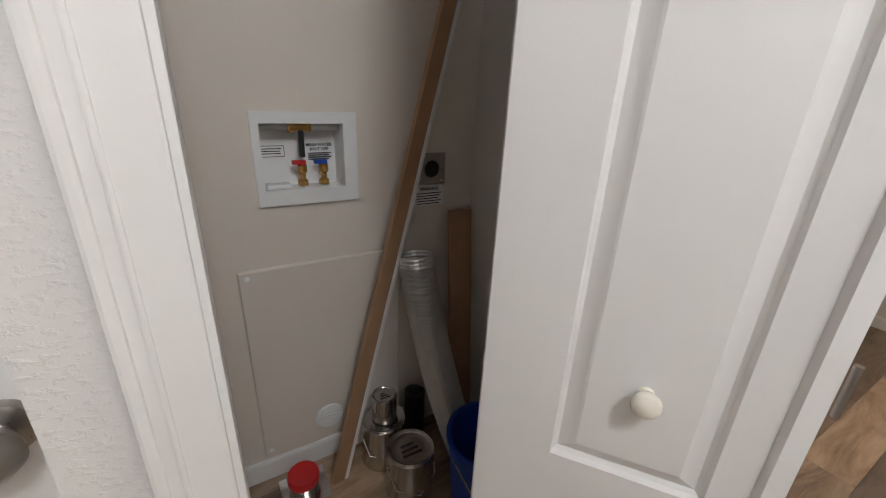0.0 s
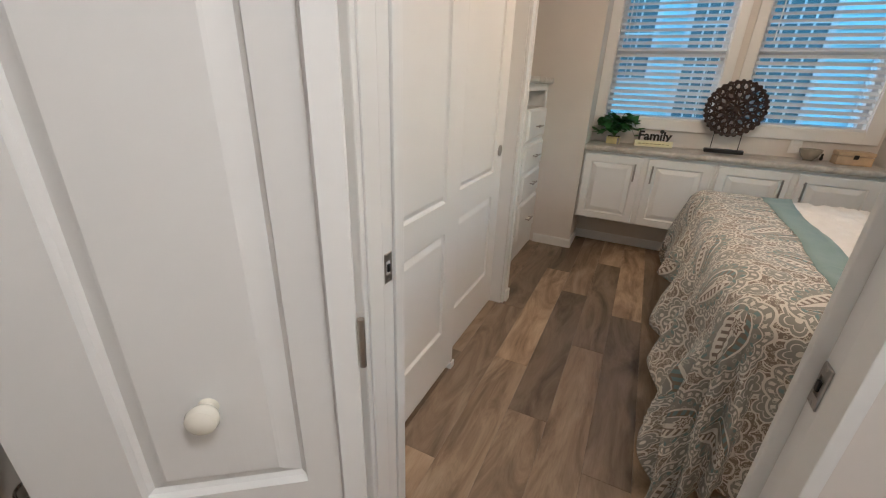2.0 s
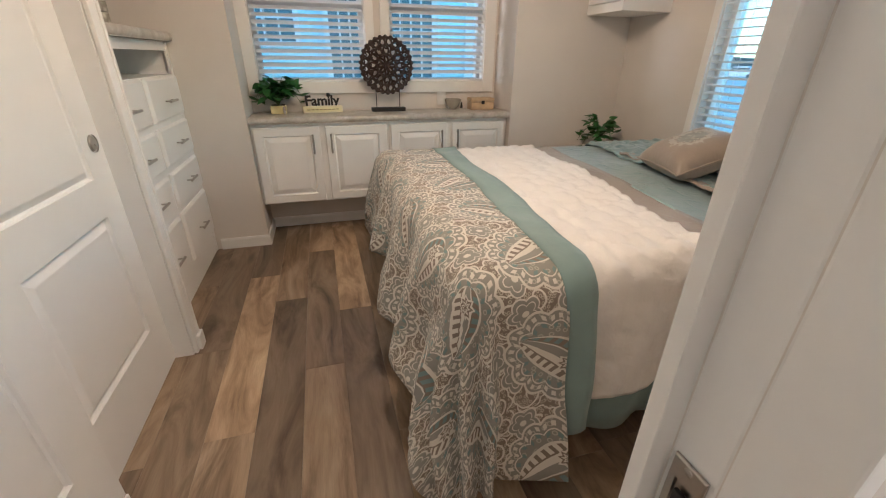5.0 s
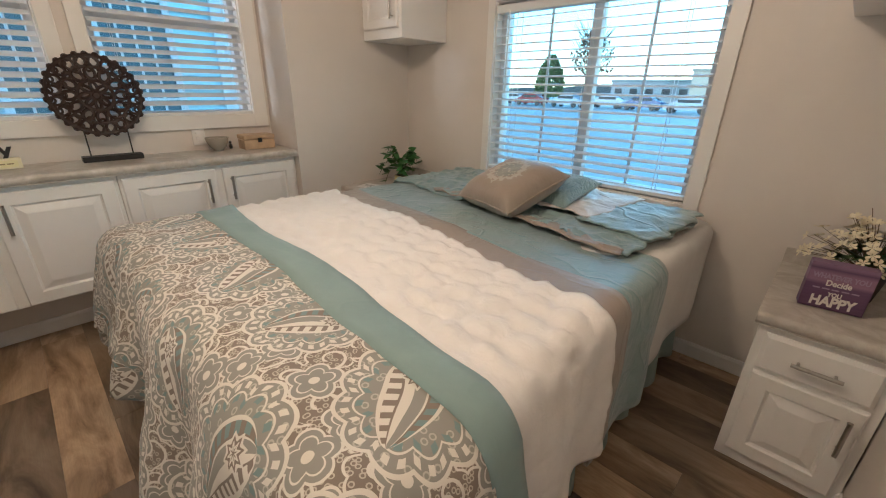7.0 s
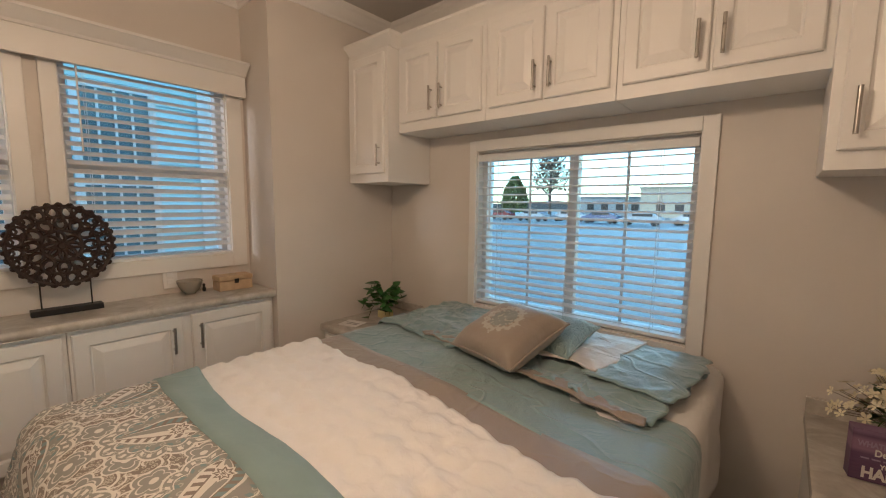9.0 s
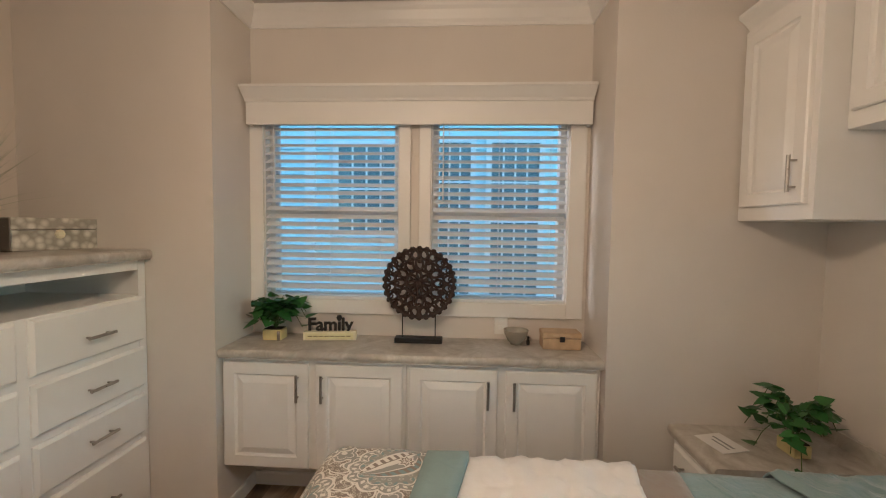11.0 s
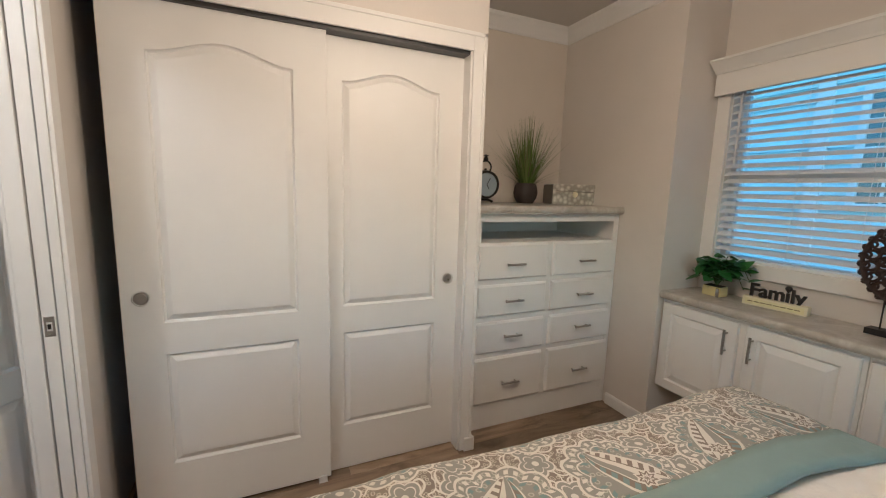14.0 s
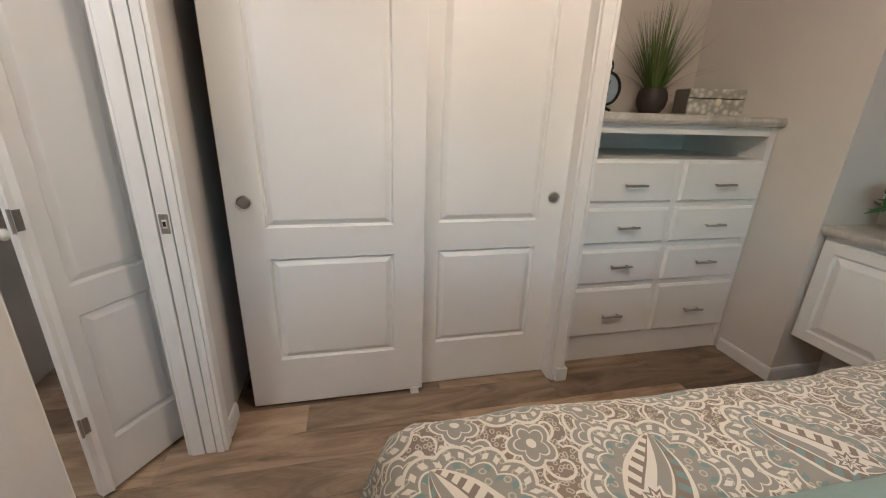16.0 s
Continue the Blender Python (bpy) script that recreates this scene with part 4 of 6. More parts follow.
def skirt():
    """A pleated skirt round the west, foot and east sides."""
    bm = bmesh.new()
    layer = bm.loops.layers.uv.new("UVMap")
    pts = []
    path = [(BX0 + 0.03, BY0 + 0.12), (BX0 + 0.03, BY1 - 0.03), (BX1 - 0.03, BY1 - 0.03), (BX1 - 0.03, BY0 + 0.12)]
    run = 0.0
    for (xa, ya), (xb, yb) in zip(path, path[1:]):
        n = int(math.hypot(xb - xa, yb - ya) / 0.03)
        ox, oy = (ya - yb) / math.hypot(xb - xa, yb - ya), (xb - xa) / math.hypot(xb - xa, yb - ya)
        for k in range(n):
            f = k / n
            pts.append((xa + (xb - xa) * f, ya + (yb - ya) * f, ox, oy, run + f * math.hypot(xb - xa, yb - ya)))
        run += math.hypot(xb - xa, yb - ya)
    prev = None
    for x, y, ox, oy, u in pts:
        col = []
        for j in range(7):
            f = j / 6
            amp = 0.022 * f * math.sin(u * 26 + 2 * noise.noise(Vector((u * 3, 0, 0)))) + 0.012 * f
            z = 0.42 - 0.345 * f + 0.02 * f * noise.noise(Vector((u * 5, 1, 0)))
            col.append((bm.verts.new((x + ox * amp - BX0, y + oy * amp - BY0, z)), (u, z)))
        if prev:
            for a, b, c, d in zip(prev, prev[1:], col[1:], col):
                fc = bm.faces.new((a[0], b[0], c[0], d[0]))
                for lp, uv in zip(fc.loops, (a[1], b[1], c[1], d[1])):
                    lp[layer].uv = uv
        prev = col
    ob = part("skirt", bm, TEAL, bed, "pleated aqua bed skirt", True)
    ob.modifiers.new("thickness", "SOLIDIFY").thickness = 0.003


skirt()
sheet = thing("bed_sheet", (BX0, BY0, 0), "white fitted sheet showing at the head of the bed", "sheet")
drape("cloth", LINEN, sheet, line(-1.70, -1.70), line(-2.43, -2.43), 0.44, 0.44, 0.004, seed=2, flare=0.03, ripple=0.004)
aqua = thing("coverlet", (BX0, BY0, 0), "aqua satin coverlet with a taupe band, creased", "coverlet")
drape("satin_field", SATIN, aqua, line(-1.42, -1.58, 1), line(-1.80, -2.30, 2, 0.02), 0.50, 0.50, 0.012, seed=4, flare=0.05, wave=0.012, ripple=0.008)
drape("taupe_band", TAUPE, aqua, line(-1.255, -1.43, 2), line(-1.44, -1.60, 0), 0.49, 0.49, 0.017, seed=5, flare=0.05, wave=0.006, ripple=0.006)
white = thing("quilt", (BX0, BY0, 0), "white puffed quilt lying across the bed", "quilt")
drape("quilted_cloth", QUILT, white, line(-0.855, -0.925, 1.0, 0.018), line(-1.30, -1.47, 0, 0.018), 0.47, 0.47, 0.030, seed=6, flare=0.06, wave=0.008, relief=quilting, step=0.0125, ripple=0.008, hem=0.012)
duvet = thing("comforter", (BX0, BY0, 0), "taupe paisley comforter with a teal turned-back edge", "comforter")
drape("paisley_cloth", PAISLEY, duvet, const(BY1 - 0.05), line(-0.775, -0.83, 0.5), 0.66, 0.52, 0.048, foot=0.62, seed=9, flare=0.22, wave=0.016, ripple=0.016, thick=0.022)
drape("teal_border", TEAL, duvet, line(-0.768, -0.822, 0.5), line(-0.872, -0.945, 1.0, 0.02), 0.56, 0.56, 0.052, seed=9, flare=0.10, wave=0.014, ripple=0.010, thick=0.016)
flap = thing("pillow_sham", (BX0, BY0, 0), "rumpled aqua satin sham with a taupe hem on the bed", "pillow sham")


def rumpled(name, material, x0, x1, y0, y1, z, seed, amp, corner=0.0, thick=0.006, turn=0.0, puff=0.0):
    """A loose, wrinkled piece of cloth lying on the bed."""
    bm = bmesh.new()
    layer = bm.loops.layers.uv.new("UVMap")
    n, mrows = int((x1 - x0) / 0.011), int((y1 - y0) / 0.011)
    cxy = Vector(((x0 + x1) / 2, (y0 + y1) / 2, 0))
    rows, uvs = [], {}
    for j in range(mrows + 1):
        row = []
        for i in range(n + 1):
            u, v = x0 + (x1 - x0) * i / n, y0 + (y1 - y0) * j / mrows
            a = noise.noise(Vector((u * 5, v * 7, seed)))
            b = 0.5 * abs(noise.noise(Vector((u * 13 + v * 9, v * 15, seed + 3))))
            b += 0.40 * (1 - abs(noise.noise(Vector((u * 7 - v * 4, v * 11 + u * 5, seed + 5))))) ** 5 + 0.12 * (1 - abs(noise.noise(Vector((u * 17 + v * 6, v * 19, seed + 6))))) ** 6
            edge_w = 0.028 * noise.noise(Vector((u * 9, v * 9, seed + 11)))
            fx, fy = abs(2 * i / n - 1), abs(2 * j / mrows - 1)
            body = puff * (1 - fx ** 3) * (1 - fy ** 3)
            p = Vector((u + edge_w, v + edge_w * 1.4, z + amp * (0.6 * a + 1.1 * b) + body))
            if turn:
                p = Matrix.Rotation(radians(turn), 4, "Z") @ (p - cxy) + cxy
            drop = max(0.0, BX0 + 0.03 - p.x) + max(0.0, p.x - BX1 + 0.03)
            if drop:
                p.z -= drop * 1.2
            vert = bm.verts.new((p.x - BX0, p.y - BY0, p.z))
            uvs[vert] = (u, v)
            row.append(vert)
        rows.append(row)
    for a, b in zip(rows, rows[1:]):
        for i in range(n):
            f = bm.faces.new((a[i], a[i + 1], b[i + 1], b[i]))
            for lp in f.loops:
                lp[layer].uv = uvs[lp.vert]
    return bm, thick


def cloth_part(name, made, material, parent, label=""):
    bm, thick = made
    ob = part(name, bm, material, parent, label, True)
    sol = ob.modifiers.new("thickness", "SOLIDIFY")
    sol.thickness, sol.offset = thick, -1


cloth_part("aqua_cloth", rumpled("aqua_cloth", SATIN, 1.86, 3.34, -2.38, -1.80, BZ + 0.022, 21, 0.024, turn=-7, puff=0.010), SATIN, flap)
cloth_part("taupe_hem", rumpled("taupe_hem", TAUPE, 1.90, 3.10, -1.835, -1.775, BZ + 0.028, 22, 0.024, turn=-11), TAUPE, flap, "taupe satin hem")
sham = thing("pillow_sham", (BX0, BY0, 0), "flat white satin sham with an aqua border on the bed", "pillow sham")
WSATIN = cloth("white_satin", (0.74, 0.71, 0.68), 0.35, 0.3, 0.5, 12)
cloth_part("aqua_border", rumpled("aqua_border", SATIN, 1.84, 2.16, -2.34, -1.86, BZ + 0.050, 31, 0.015, puff=0.010, turn=-6), SATIN, sham)
cloth_part("white_field", rumpled("white_field", WSATIN, 2.10, 2.66, -2.38, -1.93, BZ + 0.060, 32, 0.011, puff=0.014, turn=-6), WSATIN, sham)


def cushion(at, size, thick, tilt, turn, material, label, piping, motif=None):
    c = thing("throw_pillow", at, label, "pillow")
    c.matrix_world = Matrix.Translation(at) @ Matrix.Rotation(radians(turn), 4, "Z") @ Matrix.Rotation(radians(tilt), 4, "X")
    bm = bmesh.new()
    layer = bm.loops.layers.uv.new("UVMap")
    n = 26
    grids = []
    for sgn in (1, -1):
        g = []
        for j in range(n + 1):
            row = []
            for i in range(n + 1):
                u, v = 2 * i / n - 1, 2 * j / n - 1
                pinch = 1 - 0.07 * (1 - u * u) * abs(v) - 0.0
                pin2 = 1 - 0.07 * (1 - v * v) * abs(u)
                h = thick / 2 * ((1 - u ** 4) * (1 - v ** 4)) ** 0.55 + 0.006 * noise.noise(Vector((u * 2.5, v * 2.5, sgn)))* (1 - u ** 4) * (1 - v ** 4)
                row.append((bm.verts.new((u * size / 2 * pin2, v * size / 2 * pinch, sgn * h)), (u, v)))
            g.append(row)
        grids.append(g)
        for a, b in zip(g, g[1:]):
            for i in range(n):
                f = bm.faces.new([q[0] for q in (a[i], a[i + 1], b[i + 1], b[i])])
                for lp, q in zip(f.loops, (a[i], a[i + 1], b[i + 1], b[i])):
                    lp[layer].uv = q[1]
    bmesh.ops.remove_doubles(bm, verts=bm.verts[:], dist=0.0008)
    part("cover", bm, material, c, smooth=True)
    loop = []
    for k in range(80):
        t = 8 * k / 80
        sd, f = int(t // 2), (t % 2) - 1
        u, v = ((f, -1), (1, f), (-f, 1), (-1, -f))[sd]
        loop.append((u * size / 2 * (1 - 0.07 * (1 - v * v) * abs(u)), v * size / 2 * (1 - 0.07 * (1 - u * u) * abs(v)), 0))
    part("piping", tube(bmesh.new(), loop + loop[:1], 0.0045, 6), piping, c, smooth=True)
    return c


def embroidered():
    k = Mat("taupe_satin_with_embroidered_wreath", 0.4)
    uv = k.node("ShaderNodeUVMap").outputs[0]
    s = k.node("ShaderNodeSeparateXYZ")
    k.put(s.inputs[0], uv)
    x, y = s.outputs[0], k.math("MULTIPLY", s.outputs[1], 0.9)
    r = k.math("SQRT", k.math("ADD", k.math("MULTIPLY", x, x), k.math("MULTIPLY", y, y)))
    a = k.math("ARCTAN2", y, x)
    wob = k.math("MULTIPLY_ADD", k.math("SINE", k.math("MULTIPLY", a, 14.0)), 0.03, r)
    n = k.noise(uv, 11, 2)
    ring = k.math("LESS_THAN", k.math("ABSOLUTE", k.math("SUBTRACT", wob, 0.42)), k.math("MULTIPLY_ADD", n, 0.40, -0.13))
    inner = k.math("MULTIPLY", k.math("LESS_THAN", r, 0.30), k.math("GREATER_THAN", k.noise(uv, 9, 1), 0.60))
    col = k.mix(k.math("LESS_THAN", r, 0.33), (0.315, 0.262, 0.215), (0.25, 0.265, 0.245))
    col = k.mix(k.math("MAXIMUM", ring, inner), col, (0.47, 0.45, 0.40))
    k.colour(col)
    k.b.inputs["Sheen Weight"].default_value = 0.3
    k.bump(k.noise(uv, 5, 3), 0.3, 0.008)
    return k.m


cushion((2.50, -1.87, BZ + 0.128), 0.355, 0.16, -20, -14, embroidered(), "square taupe satin throw pillow with an embroidered wreath", TAUPE)
cushion((2.40, -2.08, BZ + 0.10), 0.30, 0.10, -12, -4, SATIN, "square aqua satin throw pillow on the bed", SATIN)


# ---- plants and ornaments ----
def text_bm(words, size, depth=0.001, bold=0.0):
    """Letters of the built-in font as a mesh lying in the xz plane, centred, facing -y."""
    cu = bpy.data.curves.new("letters", "FONT")
    cu.body, cu.size, cu.extrude, cu.offset = words, size, depth, bold
    cu.align_x, cu.align_y, cu.resolution_u = "CENTER", "CENTER", 3
    ob = bpy.data.objects.new("letters", cu)
    scene.collection.objects.link(ob)
    bpy.context.view_layer.update()
    data = bpy.data.meshes.new_from_object(ob.evaluated_get(bpy.context.evaluated_depsgraph_get()))
    bm = bmesh.new()
    bm.from_mesh(data)
    bpy.data.objects.remove(ob)
    bpy.data.curves.remove(cu)
    bpy.data.meshes.remove(data)
    return moved(bm, Matrix.Rotation(radians(90), 4, "X"))


def leaf_material(name, base):
    k = Mat(name, 0.42)
    info = k.node("ShaderNodeObjectInfo").outputs["Random"]
    tone = k.ramp(info, [(0.0, tuple(c * 0.55 for c in base)), (0.6, base), (1.0, tuple(min(1, c * 1.7) for c in base))])
    k.colour(k.mix(k.noise(k.space(), 40, 2), tone, tuple(c * 0.7 for c in base)))
    return k.m


LEAF = leaf_material("green_ivy_leaf", (0.035, 0.150, 0.030))
LEAF_DARK = leaf_material("dark_green_leaf", (0.045, 0.095, 0.030))
STEM = simple("green_stem", (0.06, 0.11, 0.03), 0.6)


def leaf_mesh(material, wide=0.9):
    """A heart-shaped leaf one unit long, folded along its rib."""
    bm = bmesh.new()
    half = [(0.0, 0.0), (0.30 * wide, -0.10), (0.46 * wide, 0.12), (0.40 * wide, 0.42), (0.20 * wide, 0.74), (0.0, 1.0)]
    rib = [bm.verts.new((0, y, -0.05 * (y * y))) for y in (0.0, 0.2, 0.45, 0.75, 1.0)]
    for sgn in (1, -1):
        rim = [bm.verts.new((sgn * x, y, 0.12 * x - 0.07 * y * y)) for x, y in half[1:5]]
        for q in ((rib[0], rim[0], rim[1], rib[1]), (rib[1], rim[1], rim[2], rib[2]), (rib[2], rim[2], rim[3], rib[3]), (rib[3], rim[3], rib[4])):
            bm.faces.new(q if sgn > 0 else q[::-1])
    data = bpy.data.meshes.new("leaf")
    bm.to_mesh(data)
    bm.free()
    for p in data.polygons:
        p.use_smooth = True
    data.materials.append(material)
    return data


IVY = leaf_mesh(LEAF)
POINTED = leaf_mesh(LEAF_DARK, 0.6)


def put_leaf(parent, data, at, aim, size):
    ob = new("leaf", data)
    ob.parent = parent
    q = Vector(aim).to_track_quat("Y", "Z")
    ob.matrix_local = Matrix.LocRotScale(at, q @ Euler((random.uniform(-0.4, 0.4), random.uniform(-0.6, 0.6), 0)).to_quaternion(), (size, size, size))
    return ob


def bushy(parent, centre, spread, height, count, size, data, droop=0.3, flat=1.0):
    """Stems that arch out of the pot, each with leaves along it."""
    stems = bmesh.new()
    n = max(5, count // 5)
    for k in range(n):
        a = 2 * math.pi * (k + random.random() * 0.7) / n
        rr, hh = spread * random.uniform(0.35, 1.0), height * random.uniform(0.45, 1.0)
        pts = []
        for j in range(6):
            f = j / 5
            pts.append(Vector((centre[0] + math.cos(a) * rr * f, centre[1] + math.sin(a) * rr * f * flat, centre[2] + hh * math.sin(f * 2.0) - droop * rr * f * f)))
        tube(stems, pts, 0.0016, 5)
        for j in range(count // n):
            f = 0.3 + 0.7 * (j + random.random()) / (count // n)
            i = min(4, int(f * 5))
            at = pts[i].lerp(pts[i + 1], f * 5 - i if f < 1 else 1)
            b = a + random.uniform(-1.2, 1.2)
            put_leaf(parent, data, at, (math.cos(b), math.sin(b) * flat, random.uniform(-0.35, 0.45)), size * random.uniform(0.65, 1.15))
    part("stem", stems, STEM, parent)


def ceramic_planter(at, label, w=0.10, h=0.055):
    t = thing("potted_ivy", at, label, "plant", "potted plants")
    part("pot", boxes((-w / 2, w / 2, -w * 0.36, w * 0.36, 0, h), bevel=0.006), simple("gold_cream_ceramic", (0.62, 0.53, 0.26), 0.3), t, "small gold and cream square pot")
    part("soil", boxes((-w * 0.44, w * 0.44, -w * 0.3, w * 0.3, h - 0.004, h + 0.003)), simple("dark_soil", (0.03, 0.022, 0.015), 0.9), t)
    return t


CT = 0.866
ivy = ceramic_planter((4.10, 0.055, CT), "bushy green ivy in a small square pot on the counter")
ivy.rotation_euler = (0, 0, radians(-90))
part("pot_clip", boxes((0.03, 0.046, -0.044, -0.037, 0.0, 0.05), bevel=0.002), STEEL, ivy, "shiny metal strip")
bushy(ivy, (0.0, 0.01, 0.05), 0.165, 0.24, 130, 0.068, IVY, 0.7, 0.75)
ivy2 = ceramic_planter((3.67, -2.22, 0.602), "trailing green ivy in a small pot on the nightstand", 0.09, 0.05)
bushy(ivy2, (0.0, 0.0, 0.05), 0.17, 0.25, 120, 0.056, IVY, 0.9)

# word sign
sign = thing("word_sign", (4.115, -0.235, CT), "black cut-out word on a cream wooden block", "sign", turn=-90)
sign.rotation_euler = (0, 0, radians(-83))
part("block", boxes((-0.135, 0.135, -0.022, 0.022, 0, 0.045), bevel=0.003), CREAM, sign)
part("inset", boxes((-0.122, 0.122, -0.0235, -0.021, 0.008, 0.037)), simple("pale_yellow_card", (0.76, 0.70, 0.42), 0.6), sign)
part("lettering", boxes(*[(-0.11 + 0.028 * k, -0.088 + 0.028 * k, -0.0245, -0.0235, 0.020, 0.025) for k in range(8)]), simple("brown_print", (0.25, 0.2, 0.1), 0.7), sign, "row of small brown printed lettering")
part("word", moved(text_bm("Family", 0.092, 0.005, 0.0026), Matrix.Translation((0, 0, 0.077))), BLACK, sign, "black wooden letters reading Family")
part("letter_knob", lathe(bmesh.new(), [(0, 0.0), (0.012, 0.004), (0.015, 0.014), (0.011, 0.024), (0, 0.028)], 14, Matrix.Translation((0.046, 0, 0.102))), BLACK, sign, smooth=True)


# carved medallion on a stand
def medallion():
    t = thing("carved_medallion", (4.115, -0.70, CT), "round dark brown pierced wood carving on a stand", "ornament", turn=-90)
    k = Mat("dark_carved_wood", 0.42)
    k.colour(k.mix(k.noise(k.space(), 30, 4), (0.010, 0.005, 0.004), (0.045, 0.020, 0.014)))
    k.bump(k.noise(k.space(), 120, 3), 0.3, 0.001)
    wood = k.m
    part("base", boxes((-0.122, 0.122, -0.03, 0.03, 0, 0.026), bevel=0.002), BLACK, t, "black rectangular base")
    for x in (-0.085, 0.085):
        part("stand_rod", tube(bmesh.new(), [(x, 0, 0.024), (x, 0, 0.16)], 0.003, 8), BLACK, t, smooth=True)
    c = Vector((0, 0, 0.305))
    R = 0.188

    def ring(cx, cz, r, w, seg=20, squash=1.0, turn=0.0):
        pts = []
        for i in range(seg + 1):
            a = 2 * math.pi * i / seg
            u, v = r * math.cos(a), r * squash * math.sin(a)
            pts.append((cx + u * math.cos(turn) - v * math.sin(turn), random.uniform(-0.002, 0.002), cz + u * math.sin(turn) + v * math.cos(turn)))
        return tube(bmesh.new(), pts, w, 6)

    part("inner_ring", ring(c.x, c.z, 0.068, 0.008, 32), wood, t, smooth=True)
    part("rim", ring(c.x, c.z, 0.176, 0.008, 56), wood, t, smooth=True)
    part("middle_ring", ring(c.x, c.z, 0.125, 0.006, 40), wood, t, smooth=True)
    part("rosette", lathe(bmesh.new(), [(0, -0.012), (0.012, -0.012), (0.017, -0.006), (0.017, 0.006), (0.012, 0.012), (0, 0.012)], 16, Matrix.Translation(c) @ Matrix.Rotation(radians(90), 4, "X")), wood, t, smooth=True)
    for n, rad, r, w, sq in ((8, 0.040, 0.022, 0.0075, 0.5), (12, 0.098, 0.026, 0.0075, 0.72), (20, 0.150, 0.023, 0.0065, 0.8), (30, 0.176, 0.012, 0.0060, 0.8), (16, 0.121, 0.014, 0.006, 0.9), (22, 0.163, 0.011, 0.005, 1.0)):
        for i in range(n):
            a = 2 * math.pi * (i + 0.5 * (rad > 0.14)) / n
            part("scroll", ring(c.x + rad * math.cos(a), c.z + rad * math.sin(a), r, w, 12, sq, a + random.uniform(-0.35, 0.35)), wood, t, smooth=True)
    return t


medallion()

# bowl and small chest
gl = Mat("smoky_cut_glass", 0.12)
gl.colour((0.62, 0.58, 0.50))
gl.b.inputs["Transmission Weight"].default_value = 0.55
gl.bump(gl.noise(gl.space(), 70, 2), 0.5, 0.003)
bowl = thing("glass_dish", (4.13, -1.20, CT), "small clear cut-glass dish on the counter", "dish")
part("dish", lathe(bmesh.new(), [(0, 0.004), (0.025, 0.004), (0.045, 0.022), (0.06, 0.055), (0.064, 0.075), (0.059, 0.075), (0.054, 0.055), (0.04, 0.028), (0.02, 0.012), (0, 0.012)], 20), gl.m, bowl, smooth=True)
part("foot_ring", lathe(bmesh.new(), [(0.02, 0), (0.028, 0), (0.028, 0.005), (0.02, 0.005), (0.02, 0)], 20), gl.m, bowl)
part("dark_figure", lathe(bmesh.new(), [(0, 0.02), (0.008, 0.022), (0.010, 0.035), (0.005, 0.05), (0.008, 0.06), (0, 0.068)], 10, Matrix.Translation((-0.045, -0.055, -0.01))), BLACK, bowl, "small black figure", True)
wd = simple("light_mango_wood", (0.52, 0.38, 0.24), 0.55, 0, 0.35, 18, 0.3)
chest = thing("wooden_chest", (4.10, -1.415, CT), "small light wooden keepsake chest with dark clasp", "box", turn=-90)
part("body", boxes((-0.092, 0.092, -0.05, 0.05, 0, 0.055), bevel=0.004), wd, chest)
part("lid", boxes((-0.095, 0.095, -0.053, 0.053, 0.057, 0.085), bevel=0.008), wd, chest)
part("clasp", boxes((-0.012, 0.012, -0.0575, -0.0525, 0.04, 0.066), bevel=0.001), BLACK, chest, "dark metal clasp")

# on the drawer cabinet
TT = 1.338
gp = thing("potted_grass", (3.43, 0.99, TT), "tall green ornamental grass in a round dark brown pot", "plant", "potted plants")
part("pot", lathe(bmesh.new(), [(0, 0.001), (0.045, 0.001), (0.062, 0.03), (0.068, 0.06), (0.062, 0.095), (0.052, 0.112), (0.047, 0.110), (0.050, 0.095), (0, 0.09)], 28), simple("dark_brown_pot", (0.045, 0.032, 0.027), 0.6), gp, "round dark brown ceramic pot", True)
blade_bm = bmesh.new()
for k in range(240):
    a, lean = random.uniform(0, 2 * math.pi), abs(random.gauss(0, 0.42))
    ln = random.uniform(0.24, 0.42) * (1 - 0.25 * lean)
    r0 = 0.032 * math.sqrt(random.random())
    base = Vector((r0 * math.cos(a), r0 * math.sin(a), 0.09))
    way = Vector((math.cos(a), math.sin(a), 0))
    side = Vector((-math.sin(a), math.cos(a), 0)) * 0.0032
    prev = None
    for j in range(6):
        f = j / 5
        p = base + way * (ln * math.sin(lean) * f + 0.05 * lean * f * f) + Vector((0, 0, ln * math.cos(lean) * f - 0.06 * lean * f * f))
        wj = side * (1 - f * 0.9)
        pair = (blade_bm.verts.new(p - wj), blade_bm.verts.new(p + wj))
        if prev:
            blade_bm.faces.new((prev[0], prev[1], pair[1], pair[0]))
        prev = pair
gm = Mat("grass_blade_green", 0.5)
gm.colour(gm.ramp(gm.node("ShaderNodeNewGeometry").outputs["Random Per Island"], [(0.0, (0.05, 0.10, 0.016)), (0.6, (0.12, 0.20, 0.035)), (0.85, (0.19, 0.24, 0.07)), (1.0, (0.13, 0.085, 0.06))]))
gp.scale = (1.22, 1.22, 1.22)
part("grass_blades", blade_bm, gm.m, gp, "long thin green grass blades")
ck = thing("mantel_clock", (3.085, 0.95, TT), "black metal table clock with a glass dial and ring handle", "clock")
ck.scale = (1.33, 1.33, 1.33)
part("foot_bar", tube(bmesh.new(), [(-0.045, 0, 0.006), (-0.02, 0, 0.016), (0.02, 0, 0.016), (0.045, 0, 0.006)], 0.006, 8), BLACK, ck, smooth=True)
RX = Matrix.Rotation(radians(90), 4, "X")
